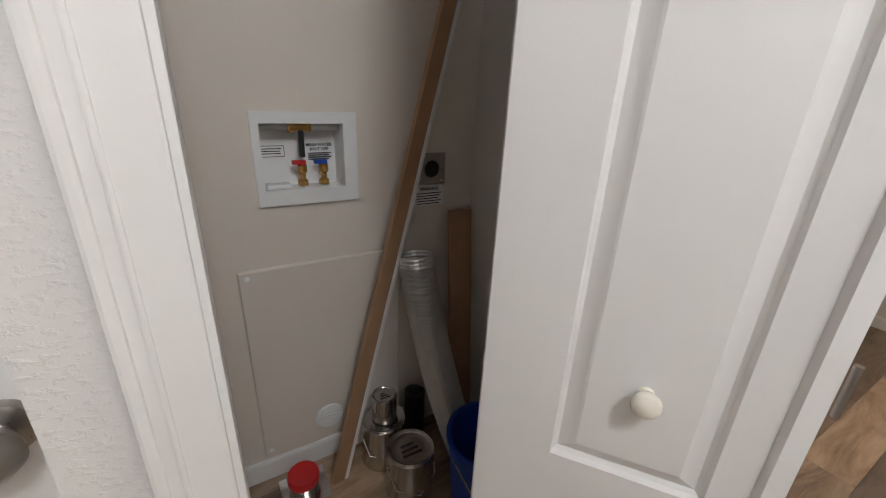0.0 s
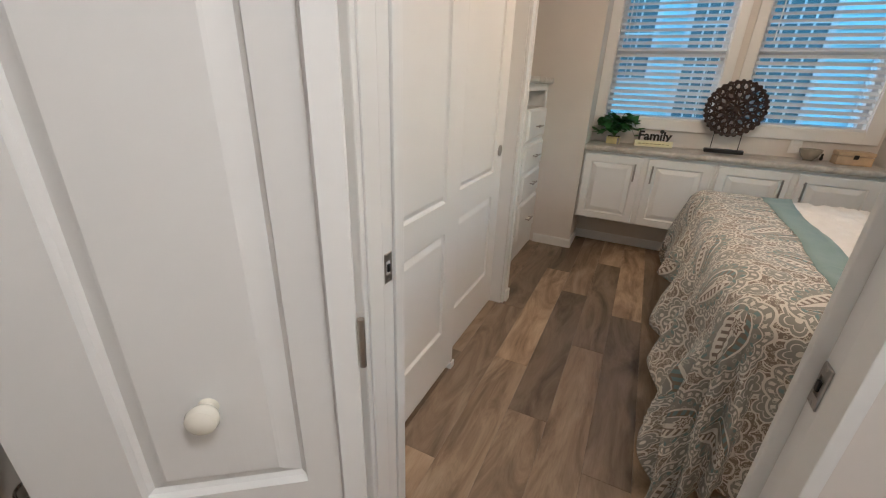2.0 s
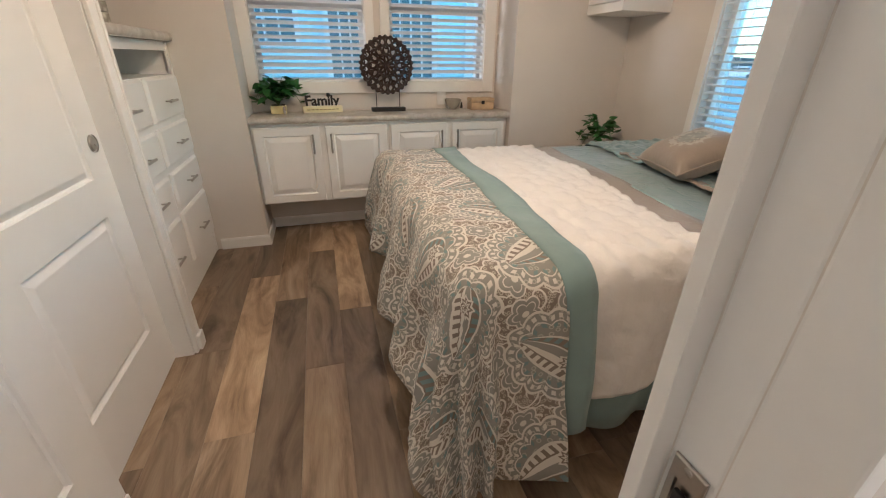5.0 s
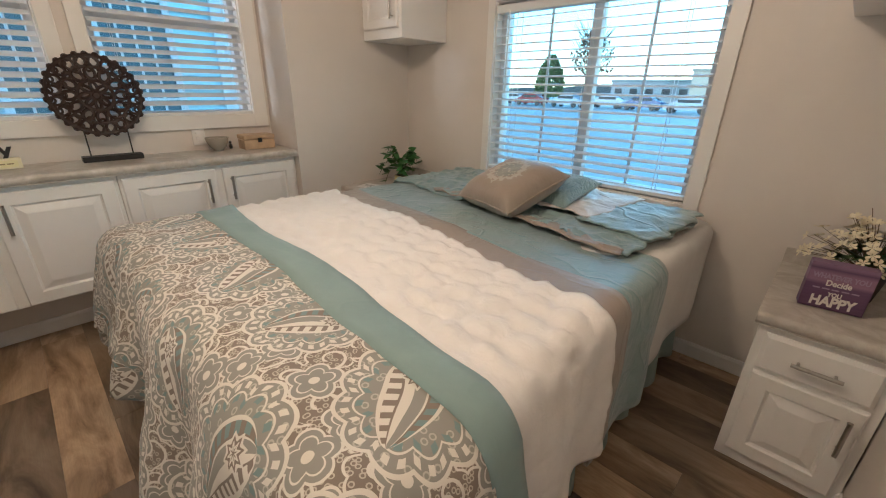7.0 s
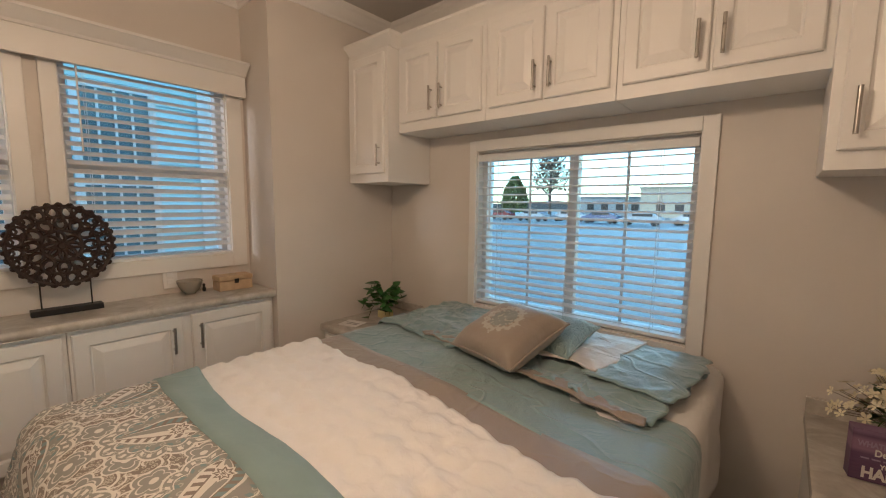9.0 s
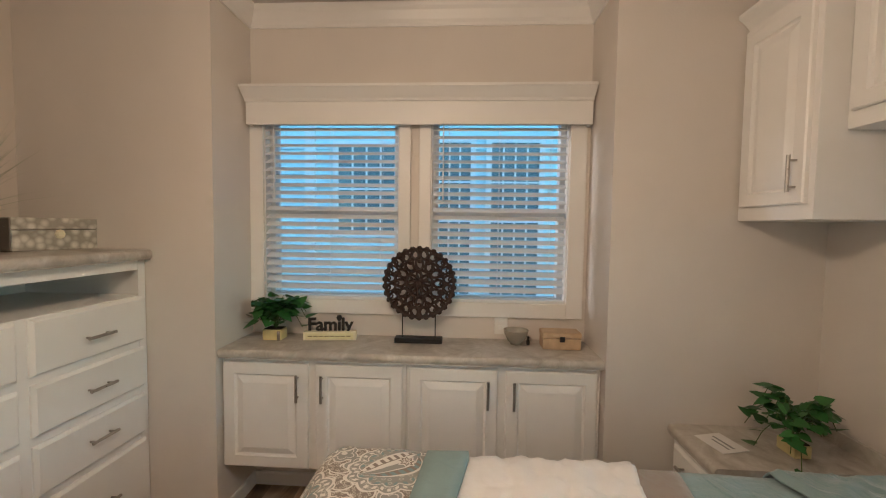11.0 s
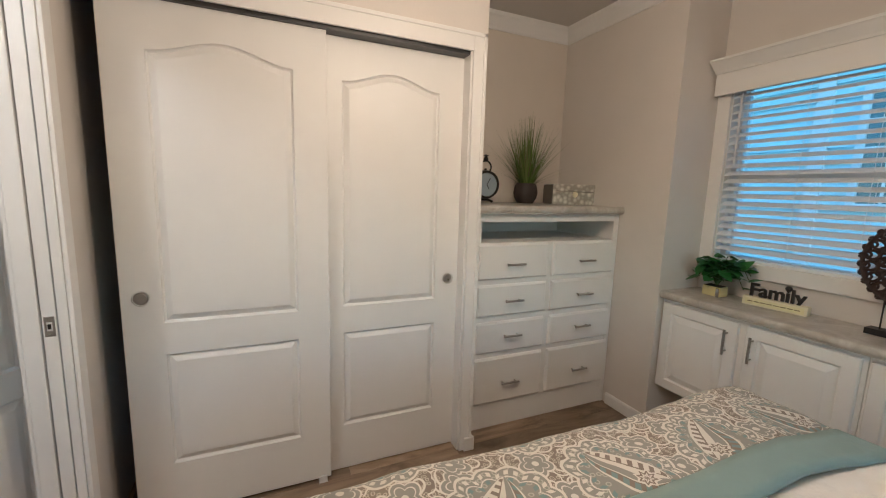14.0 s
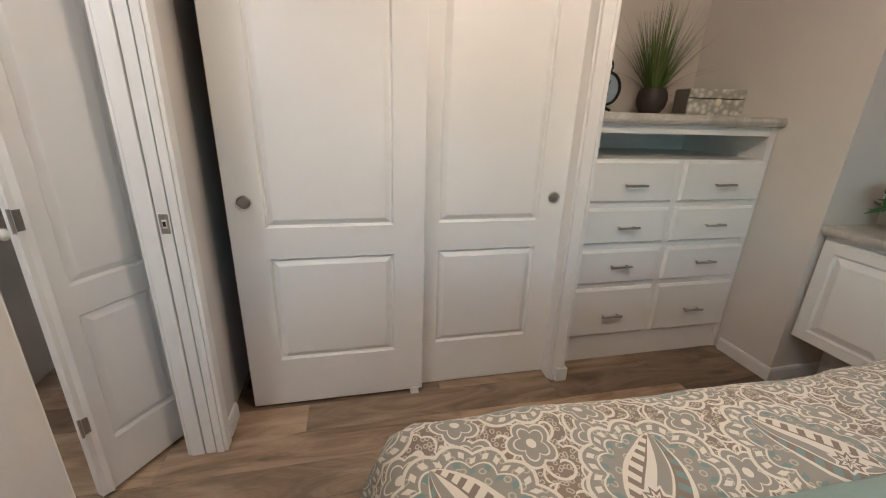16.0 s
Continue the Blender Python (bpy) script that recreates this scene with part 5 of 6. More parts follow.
part("case", lathe(bmesh.new(), [(0.052, -0.022), (0.066, -0.018), (0.070, 0.0), (0.066, 0.024), (0.058, 0.028), (0.056, 0.02), (0.056, -0.022), (0.052, -0.022)], 32, Matrix.Translation((0, 0, 0.088)) @ RX), BLACK, ck, smooth=True)
part("dial", lathe(bmesh.new(), [(0, 0.018), (0.057, 0.018), (0.057, 0.012), (0, 0.012)], 32, Matrix.Translation((0, 0, 0.088)) @ RX), simple("blue_grey_dial", (0.34, 0.40, 0.44), 0.15), ck, "blue-grey dial")
for a, ln in ((30, 0.036), (150, 0.026)):
    part("clock_hand_bar", moved(boxes((-0.0015, 0.0015, -0.0205, -0.0192, 0, ln)), Matrix.Translation((0, 0, 0.088)) @ Matrix.Rotation(radians(a), 4, "Y")), BLACK, ck)
part("ring_handle", tube(bmesh.new(), [(0.03 * math.cos(radians(a)) , 0, 0.172 + 0.03 * math.sin(radians(a))) for a in range(-50, 231, 20)], 0.004, 8), BLACK, ck, smooth=True)
part("finial", lathe(bmesh.new(), [(0, 0.195), (0.008, 0.2), (0.012, 0.21), (0.006, 0.222), (0.014, 0.226), (0, 0.232)], 14), BLACK, ck, smooth=True)
part("stem_post", tube(bmesh.new(), [(0, 0, 0.15), (0, 0, 0.165)], 0.006, 8), BLACK, ck)
sb = thing("shell_box", (3.75, 0.91, TT), "grey box inlaid with pearly shells on the counter", "box")
sb.rotation_euler = (0, 0, radians(-12))
sb.scale = (1.3, 1.2, 1.38)
shellm = Mat("pearly_shell_inlay", 0.28)
v = shellm.node("ShaderNodeTexVoronoi", Scale=38.0)
shellm.put(v.inputs["Vector"], shellm.space())
shellm.colour(shellm.mix(shellm.ramp(v.outputs["Distance"], [(0.2, (1, 1, 1)), (0.6, (0, 0, 0))]), (0.36, 0.34, 0.29), (0.72, 0.70, 0.63)))
shellm.bump(v.outputs["Distance"], 0.8, 0.004)
part("body", boxes((-0.125, 0.125, -0.06, 0.06, 0, 0.062), bevel=0.003), shellm.m, sb)
part("lid", boxes((-0.127, 0.127, -0.062, 0.062, 0.065, 0.10), bevel=0.003), shellm.m, sb)
part("end_panel", boxes((-0.1295, -0.1265, -0.058, 0.058, 0.004, 0.096)), simple("dark_grey_wood", (0.17, 0.15, 0.13), 0.5), sb, "dark grey end panel")
part("shell_flower", lathe(bmesh.new(), [(0, 0.006), (0.008, 0.005), (0.014, 0.002), (0.016, 0)], 8, Matrix.Translation((0.0, -0.062, 0.05)) @ RX), CREAM, sb)

# near nightstand: slogan block and flowers
NT = 0.602
pq = thing("slogan_block", (1.382, -2.06, NT), "purple painted wooden block with white slogan lettering", "sign", turn=180)
pq.matrix_world = pose(1.382, -2.06, NT, 0, 0, 188)
pq.scale = (0.88, 1, 1.12)
pur = Mat("purple_painted_wood", 0.5)
zs = pur.node("ShaderNodeSeparateXYZ")
pur.put(zs.inputs[0], pur.space())
pcol = pur.ramp(pur.math("MULTIPLY", zs.outputs[2], 7.2), [(0.0, (0.055, 0.022, 0.06)), (0.3, (0.085, 0.035, 0.095)), (0.52, (0.10, 0.05, 0.12)), (0.60, (0.30, 0.17, 0.25)), (0.78, (0.28, 0.16, 0.25)), (0.86, (0.075, 0.04, 0.10)), (0.92, (0.22, 0.13, 0.22))])
pur.colour(pur.mix(pur.math("MULTIPLY", pur.noise(pur.space(scale=(4, 4, 60)), 6, 3), 0.5), pcol, (0.20, 0.11, 0.19)))
part("block", boxes((-0.088, 0.088, -0.022, 0.022, 0, 0.135), bevel=0.002), pur.m, pq)
LET = simple("cream_lettering", (0.74, 0.70, 0.64), 0.6)
FAINT = simple("faint_violet_lettering", (0.34, 0.25, 0.36), 0.6)
for words, size, z, mt in (("WHATEVER YOU", 0.0195, 0.098, FAINT), ("Decide", 0.024, 0.079, LET), ("YOU", 0.0175, 0.046, LET), ("HAPPY", 0.040, 0.023, LET)):
    part("lettering", moved(text_bm(words, size, 0.0005, 0.0006 if words != "HAPPY" else 0.0016), Matrix.Translation((0, -0.0228, z))), mt, pq, "painted lettering reading " + words)
part("small_print", boxes(*[(-0.065 + 0.026 * k, -0.045 + 0.026 * k, -0.0231, -0.0222, 0.060, 0.0635) for k in range(5)]), FAINT, pq, "line of small script")

fl = thing("flower_arrangement", (1.315, -2.22, NT), "cream silk blossoms with dark leaves in a pot", "plant")
part("pot", lathe(bmesh.new(), [(0, 0), (0.035, 0), (0.048, 0.08), (0.05, 0.10), (0.045, 0.10), (0, 0.09)], 20), simple("dark_pot", (0.05, 0.04, 0.035), 0.5), fl, smooth=True)
bushy(fl, (0, 0, 0.09), 0.13, 0.16, 95, 0.045, POINTED, 0.4)
petal = bmesh.new()
for k in range(5):
    a = 2 * math.pi * k / 5
    c0 = petal.verts.new((0, 0, 0))
    tip = [petal.verts.new((r * math.cos(a + d), r * math.sin(a + d), h)) for r, d, h in ((0.55, -0.5, 0.12), (0.95, -0.26, 0.2), (1.0, 0.0, 0.16), (0.95, 0.26, 0.2), (0.55, 0.5, 0.12))]
    petal.faces.new([c0] + tip)
pm = bpy.data.meshes.new("blossom")
petal.to_mesh(pm)
petal.free()
pm.materials.append(simple("cream_silk", (0.72, 0.65, 0.46), 0.7, 0, 0.1, 30, 0))
twigs = bmesh.new()
for k in range(110):
    a = random.uniform(0, 2 * math.pi)
    el = random.uniform(0.1, 1.35)
    r = random.uniform(0.12, 0.20)
    at = Vector((math.cos(a) * math.cos(el) * r, math.sin(a) * math.cos(el) * r * 0.7, 0.11 + math.sin(el) * r * 0.9))
    ob = new("blossom", pm)
    ob.parent = fl
    q = (at - Vector((0, 0, 0.05))).to_track_quat("Z", "Y") @ Euler((random.uniform(-0.5, 0.5), random.uniform(-0.5, 0.5), 0)).to_quaternion()
    s = random.uniform(0.014, 0.023)
    ob.matrix_local = Matrix.LocRotScale(at, q, (s, s, s))
    tube(twigs, [Vector((0, 0, 0.09)), at * 0.6 + Vector((0, 0, 0.05)), at], 0.001, 4)
for a, b in (((0.02, 0, 0.2), (0.05, -0.02, 0.30)), ((-0.03, 0, 0.18), (-0.02, 0.01, 0.27)), ((0.08, 0, 0.15), (0.16, 0.02, 0.19))):
    tube(twigs, [a, b], 0.0014, 4)
part("twig", twigs, simple("brown_twig", (0.10, 0.07, 0.04), 0.7), fl)
dl = thing("paper_doily", (3.72, -1.98, NT), "square white leaflet lying on the nightstand", "leaflet")
dl.rotation_euler = (0, 0, radians(14))
part("sheet", boxes((-0.07, 0.07, -0.06, 0.06, 0, 0.003)), simple("white_card", (0.75, 0.74, 0.72), 0.5), dl)
part("print", boxes((-0.05, 0.05, -0.015, -0.005, 0.003, 0.0036), (-0.05, 0.03, 0.01, 0.018, 0.003, 0.0036)), simple("grey_print", (0.3, 0.3, 0.3), 0.6), dl, "grey printed lines")


# ---- ceiling fan with lights ----
def ceiling_fan():
    t = thing("ceiling_fan", (FAN[0], FAN[1], CEILING), "white ceiling fan with three frosted glass lights", "ceiling fan")
    part("canopy", lathe(bmesh.new(), [(0, 0), (0.065, 0), (0.06, -0.03), (0.02, -0.05), (0, -0.05)], 24), WHITE_PLASTIC, t, smooth=True)
    part("rod", tube(bmesh.new(), [(0, 0, -0.04), (0, 0, -0.25)], 0.011, 10), WHITE_PLASTIC, t)
    part("motor", lathe(bmesh.new(), [(0, -0.23), (0.08, -0.235), (0.10, -0.28), (0.10, -0.33), (0.07, -0.36), (0.05, -0.40), (0, -0.40)], 28), WHITE_PLASTIC, t, smooth=True)
    for k in range(5):
        m = Matrix.Rotation(radians(10 + 72 * k), 4, "Z") @ Matrix.Translation((0, 0, -0.325)) @ Matrix.Rotation(radians(9), 4, "X")
        part("blade", moved(boxes((0.16, 0.66, -0.06, 0.06, -0.004, 0.004), bevel=0.003), m), simple("white_fan_blade", (0.7, 0.68, 0.65), 0.5), t)
        part("blade_arm", moved(boxes((0.08, 0.22, -0.012, 0.012, -0.012, -0.004), bevel=0.002), m), WHITE_PLASTIC, t)
    fg = Mat("frosted_glass_shade", 0.4)
    fg.colour((0.9, 0.88, 0.84))
    fg.b.inputs["Emission Color"].default_value = (*WARM, 1)
    fg.b.inputs["Emission Strength"].default_value = 4.0
    for k in range(3):
        a = radians(40 + 120 * k)
        c = Vector((0.1 * math.cos(a), 0.1 * math.sin(a), -0.46))
        sh = part("shade", lathe(bmesh.new(), [(0.025, 0.04), (0.045, 0.02), (0.058, -0.025), (0.062, -0.055), (0.058, -0.055), (0.054, -0.025), (0.041, 0.018), (0.022, 0.036), (0.025, 0.04)], 20, Matrix.Translation(c)), fg.m, t, "frosted glass bell shade", True)
        sh.visible_shadow = False
        part("light_arm", tube(bmesh.new(), [(0.03 * math.cos(a), 0.03 * math.sin(a), -0.385), (c.x, c.y, -0.425)], 0.008, 8), WHITE_PLASTIC, t)


ceiling_fan()

# ---- laundry closet ----
BOXM = WHITE_PLASTIC
wb = thing("washer_outlet_box", (0.542, 1.2, 1.110), "white recessed washer valve box in the wall", "valve box")
part("face_frame", boxes((-0.132, -0.112, -0.012, 0.0, -0.132, 0.12), (0.112, 0.15, -0.012, 0.0, -0.132, 0.12), (-0.112, 0.112, -0.012, 0.0, -0.132, -0.088), (-0.112, 0.112, -0.012, 0.0, 0.090, 0.12)), BOXM, wb)
part("tub", boxes((-0.114, -0.111, -0.01, 0.085, -0.097, 0.096), (0.111, 0.114, -0.01, 0.085, -0.097, 0.096), (-0.111, 0.111, -0.01, 0.085, -0.097, -0.094), (-0.111, 0.111, -0.01, 0.085, 0.093, 0.096), (-0.111, 0.111, 0.082, 0.085, -0.094, 0.093)), BOXM, wb)
part("supply_pipe", tube(bmesh.new(), [(-0.11, 0.045, 0.078), (0.11, 0.045, 0.078)], 0.010, 12), BOXM, wb, smooth=True)
mv = part("main_valve", tube(bmesh.new(), [(-0.032, 0.045, 0.078), (-0.03, 0.045, 0.078), (0.032, 0.045, 0.078)], [0.012, 0.016, 0.016], 12), BRASS, wb, "brass main valve", True)
part("lever", boxes((-0.008, 0.008, 0.02, 0.026, -0.005, 0.07), bevel=0.003), BLACK, mv, "black lever handle")
for x, mt in ((0.0, RED), (0.062, BLUE)):
    vb = part("hose_valve", lathe(bmesh.new(), [(0, -0.088), (0.015, -0.088), (0.015, -0.075), (0.009, -0.07), (0.009, -0.055), (0.014, -0.05), (0.014, -0.03), (0.008, -0.026), (0, -0.026)], 16, Matrix.Translation((x, 0.04, 0))), BRASS, wb, "brass hose valve", True)
    part("valve_lever", boxes((x - 0.028, x + 0.010, 0.028, 0.046, -0.027, -0.015), bevel=0.003), mt, vb)
part("drain_knockout", boxes((-0.10, -0.035, 0.03, 0.07, -0.094, -0.082), bevel=0.003), BOXM, wb)
part("notice", boxes((-0.108, -0.038, 0.0805, 0.082, -0.01, 0.022)), BOXM, wb)
part("notice_border", boxes((-0.108, -0.038, 0.0795, 0.0805, 0.0205, 0.022), (-0.108, -0.038, 0.0795, 0.0805, -0.01, -0.0085), (-0.108, -0.1065, 0.0795, 0.0805, -0.01, 0.022), (-0.0395, -0.038, 0.0795, 0.0805, -0.01, 0.022),
     (-0.10, -0.046, 0.0795, 0.0805, 0.012, 0.0145), (-0.10, -0.05, 0.0795, 0.0805, 0.005, 0.0075), (-0.10, -0.048, 0.0795, 0.0805, -0.002, 0.0005)), BLACK, wb, "black bordered notice with small print")
for words, size, z in (("MAIN WATER", 0.0125, 0.022), ("SHUT OFF", 0.0125, 0.009)):
    part("lettering", moved(text_bm(words, size, 0.0004, 0.0003), Matrix.Translation((0.062, 0.0795, z))), BLACK, wb, "black lettering reading " + words)
part("small_print", boxes(*[(0.028, 0.098 - 0.006 * (k % 2), 0.0795, 0.0805, -0.004 - 0.006 * k, -0.001 - 0.006 * k) for k in range(4)]), BLACK, wb, "lines of small black print")

dp = thing("dryer_outlet", (0.95, 1.2, 1.055), "grey steel dryer socket plate on the wall", "outlet")
part("plate", panel_slab(0.105, 0.105, 0.006, [], edge=0.003), NICKEL, dp).location = (-0.0525, -0.0075, -0.0525)
part("socket", lathe(bmesh.new(), [(0, 0.002), (0.026, 0.002), (0.028, 0.0), (0, 0.0)], 24, Matrix.Translation((0, -0.0075, 0)) @ RX), BLACK, dp, "round black socket")
for x in (-0.04, 0.04):
    for z in (-0.04, 0.04):
        part("screw", lathe(bmesh.new(), [(0, 0.002), (0.003, 0.001), (0.004, 0)], 10, Matrix.Translation((x, -0.0075, z)) @ RX), STEEL, dp)
wo = thing("wall_outlet", (4.215, -1.13, 0.951), "white plastic duplex outlet plate on the wall", "outlet")
wp = part("plate", panel_slab(0.07, 0.114, 0.005, [], edge=0.002), TRIM, wo)
wp.matrix_world = Matrix.Translation((4.208, -1.095, 0.894)) @ Matrix.Rotation(radians(-90), 4, "Z")
for z in (-0.02, 0.02):
    part("socket", boxes((-0.0092, -0.006, -0.016, 0.016, z - 0.013, z + 0.013), bevel=0.002), BOXM, wo)
wl = thing("warning_label", (0.945, 1.2, 0.965), "white wall label with black warning lettering", "label")
part("sheet", boxes((-0.055, 0.055, -0.0025, -0.0005, -0.035, 0.035)), BOXM, wl)
part("lettering", moved(text_bm("WARNING", 0.015, 0.0004, 0.0003), Matrix.Translation((0, -0.003, 0.022))), BLACK, wl, "black lettering reading WARNING")
part("small_print", boxes(*[(-0.048, 0.048 - 0.007 * (k % 3), -0.0033, -0.0024, 0.006 - 0.009 * k, 0.009 - 0.009 * k) for k in range(5)]), BLACK, wl, "lines of small black print")

ap = thing("access_panel", (0.329, 1.2, 0.105), "white painted wall access panel with screws", "access panel")
part("panel", panel_slab(0.50, 0.69, 0.013, [], edge=0.004), LAUNDRY, ap).location = (0, -0.014, 0)
for x in (0.022, 0.478):
    for z in (0.022, 0.668):
        part("screw_cap", lathe(bmesh.new(), [(0, 0.004), (0.006, 0.003), (0.008, 0)], 12, Matrix.Translation((x, -0.014, z)) @ RX), BOXM, ap)
vt = part("vent_cover", lathe(bmesh.new(), [(0, 0.006), (0.046, 0.006), (0.05, 0.0)], 28, Matrix.Translation((0.225, -0.014, 0.085)) @ RX), BOXM, ap, "round white louvred vent")
for k in range(6):
    wv = math.sqrt(0.042 ** 2 - (0.03 - 0.012 * k) ** 2)
    part("louvre", boxes((0.225 - wv, 0.225 + wv, -0.0225, -0.0195, 0.055 + 0.012 * k, 0.061 + 0.012 * k)), BOXM, vt)

pine = simple("pine_brown_primed_wood", (0.36, 0.215, 0.115), 0.55, 0, 0.25, 9, 0.2)
lm = thing("trim_board", (0.535, 1.06, 0.0), "long brown trim board with white edges leaning", "board")
d = Vector((0.60, 0.055, 2.28))
up = d.normalized()
face = (Vector((0.30, -0.95, 0)) - up * up.dot(Vector((0.30, -0.95, 0)))).normalized()
wide = up.cross(face).normalized()
tilt = Matrix((wide, -face, up)).transposed().to_4x4()
part("board", moved(boxes((-0.032, 0.019, -0.010, 0.006, 0.012, 2.26), bevel=0.002), tilt), pine, lm)
part("white_edge", moved(boxes((0.0192, 0.034, -0.011, 0.006, 0.012, 2.26), bevel=0.002), tilt), TRIM, lm, "white painted edge")
sb2 = thing("short_board", (1.03, 1.04, 0.0), "short brown wooden board leaning in the corner", "board")
part("board", moved(boxes((-0.045, 0.045, -0.009, 0.009, 0.0, 0.92), bevel=0.002), Matrix.Rotation(radians(-8), 4, "X") @ Matrix.Rotation(radians(1.5), 4, "Y")), pine, sb2)

duct = thing("dryer_duct", (0.985, 0.945, 0.0), "flexible ribbed aluminium dryer duct leaning in the corner", "duct")


def ribbed():
    bm = bmesh.new()
    n, seg = 130, 24
    rings = []
    for k in range(n + 1):
        f = k / n
        c = Vector((-0.135 * f - 0.03 * math.sin(f * 3.1), 0.170 * f - 0.03 * math.sin(f * 3.1), 0.03 + 0.765 * f))
        r = (0.056 + 0.0055 * math.cos(k * math.pi)) if f < 0.95 else 0.058 + 0.0012 * math.cos(k * math.pi)
        rings.append([bm.verts.new(c + Vector((r * math.cos(2 * math.pi * i / seg), r * math.sin(2 * math.pi * i / seg) * 0.98, -0.18 * r * math.sin(2 * math.pi * i / seg)))) for i in range(seg)])
    for a, b in zip(rings, rings[1:]):
        for i in range(seg):
            bm.faces.new((a[i], a[(i + 1) % seg], b[(i + 1) % seg], b[i]))
    return bm


part("hose", ribbed(), ALUMINIUM, duct)
# near-black core stands in for the shade inside the hose
part("hose_shade_core", tube(bmesh.new(), [(0, 0, 0.035), (-0.095, 0.058, 0.4), (-0.134, 0.166, 0.765)], 0.049, 16), simple("painted_duct_shade", (0.05, 0.05, 0.05), 0.6), duct)


def can(at, r, h, label, writing=True, bail=True, dark=False):
    t = thing("paint_can", at, label, "can", "tins on the laundry floor")
    mt = simple("dark_tin", (0.08, 0.075, 0.07), 0.3, 0.8) if dark else STEEL
    part("body", lathe(bmesh.new(), [(0, 0.0), (r, 0.0), (r * 1.02, 0.004), (r, 0.010), (r, h - 0.01), (r * 1.02, h - 0.005), (r * 0.99, h), (r * 0.93, h - 0.002), (0, h - 0.008)], 36), mt, t, smooth=True)
    part("lid", lathe(bmesh.new(), [(0, h - 0.004), (r * 0.80, h - 0.004), (r * 0.84, h - 0.001), (r * 0.91, h + 0.001), (r * 0.93, h - 0.002)], 36), mt, t, smooth=True)
    if writing:
        part("writing", boxes(*[(-r * 0.45 + 0.004 * k, r * 0.4 - 0.006 * k, -r * 0.35 + k * r * 0.25, -r * 0.35 + k * r * 0.25 + r * 0.09, h - 0.0035, h - 0.0028) for k in range(3)]), BLACK, t, "black marker scribble")
    if bail:
        part("bail", tube(bmesh.new(), [(-r * 1.04, 0, h * 0.72), (-r * 0.9, -r * 0.6, h * 0.42), (0, -r * 1.08, h * 0.30), (r * 0.9, -r * 0.6, h * 0.42), (r * 1.04, 0, h * 0.72)], 0.0022, 6), STEEL, t, "wire bail handle")
        for x in (-1, 1):
            part("ear", lathe(bmesh.new(), [(0, 0.006), (0.008, 0.004), (0.010, 0)], 12, Matrix.Translation((x * r, 0, h * 0.72)) @ Matrix.Rotation(radians(90 * x), 4, "Y")), STEEL, t)
    return t


can((0.748, 0.925, 0), 0.080, 0.185, "shiny steel paint can with wire bail handle")
can((0.722, 1.095, 0), 0.080, 0.182, "shiny steel paint can behind another")
can((0.728, 1.095, 0.183), 0.044, 0.10, "small steel tin standing on a paint can", bail=False)
can((0.865, 1.125, 0), 0.040, 0.22, "slim dark open tin in the corner", False, False, True)
bk = thing("bucket", (0.935, 0.74, 0), "blue plastic bucket behind the laundry door", "bucket")
bk.scale = (1, 1, 0.9)
part("pail", lathe(bmesh.new(), [(0, 0.0), (0.105, 0.0), (0.112, 0.05), (0.132, 0.34), (0.140, 0.342), (0.140, 0.36), (0.128, 0.36), (0.108, 0.05), (0.10, 0.012), (0, 0.012)], 36), BLUE, bk, smooth=True)
part("bail", tube(bmesh.new(), [(-0.14, 0, 0.32), (-0.12, -0.08, 0.24), (0, -0.14, 0.18), (0.12, -0.08, 0.24), (0.14, 0, 0.32)], 0.003, 6), STEEL, bk)
sp2 = thing("floor_stub", (0.43, 1.10, 0), "steel duct stub with a red cap through the floor", "duct stub")
part("flange", boxes((-0.075, 0.075, -0.075, 0.06, 0, 0.003)), STEEL, sp2)
part("collar", lathe(bmesh.new(), [(0.048, 0.003), (0.048, 0.05), (0.045, 0.05), (0.045, 0.003), (0.048, 0.003)], 28), STEEL, sp2, smooth=True)
part("cap", lathe(bmesh.new(), [(0.052, 0.035), (0.053, 0.06), (0.050, 0.066), (0.042, 0.063), (0, 0.063)], 28), RED, sp2, "red plastic cap", True)

# ---- hall: door with a round knob ----
hall_door = thing("bathroom_door", (-0.68, 0.515, 0.01), "white hall door with a brushed nickel knob", "door")
part("door_leaf", panel_slab(0.80, 2.02, 0.035, [rect(0.12, 0.68, 0.2, 0.72), rect(0.12, 0.68, 0.85, 1.9)]), DOOR, hall_door)
mk = Matrix.Translation((0.755, 0, 0.945)) @ Matrix.Rotation(radians(90), 4, "X")
part("knob", lathe(bmesh.new(), [(0, 0.066), (0.014, 0.065), (0.025, 0.056), (0.029, 0.044), (0.024, 0.032), (0.012, 0.026), (0.011, 0.012), (0.030, 0.008), (0.033, 0)], 28, mk), NICKEL, hall_door, "round brushed nickel knob", True)
structure("wall_hall_north", boxes((-1.3, -0.70, 0.53, 0.6, -0.05, CEILING), (-0.70, 0.138, 0.53, 0.6, 2.05, CEILING), (0.125, 0.137, 0.53, 0.6, -0.05, 2.05)), WALL, "plain hall wall round the white door", "wall")
# unseen fixture made up to carry the hall's fill lamp
hl = thing("hall_fill_dome", (0.36, -0.80, CEILING), "unseen white dome light added to brighten the hall", "ceiling light")
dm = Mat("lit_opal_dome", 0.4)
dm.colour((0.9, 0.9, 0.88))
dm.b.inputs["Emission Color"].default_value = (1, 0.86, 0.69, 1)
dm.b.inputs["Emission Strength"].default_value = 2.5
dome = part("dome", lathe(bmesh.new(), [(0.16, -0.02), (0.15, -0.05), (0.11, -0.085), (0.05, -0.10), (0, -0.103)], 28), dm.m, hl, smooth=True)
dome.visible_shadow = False
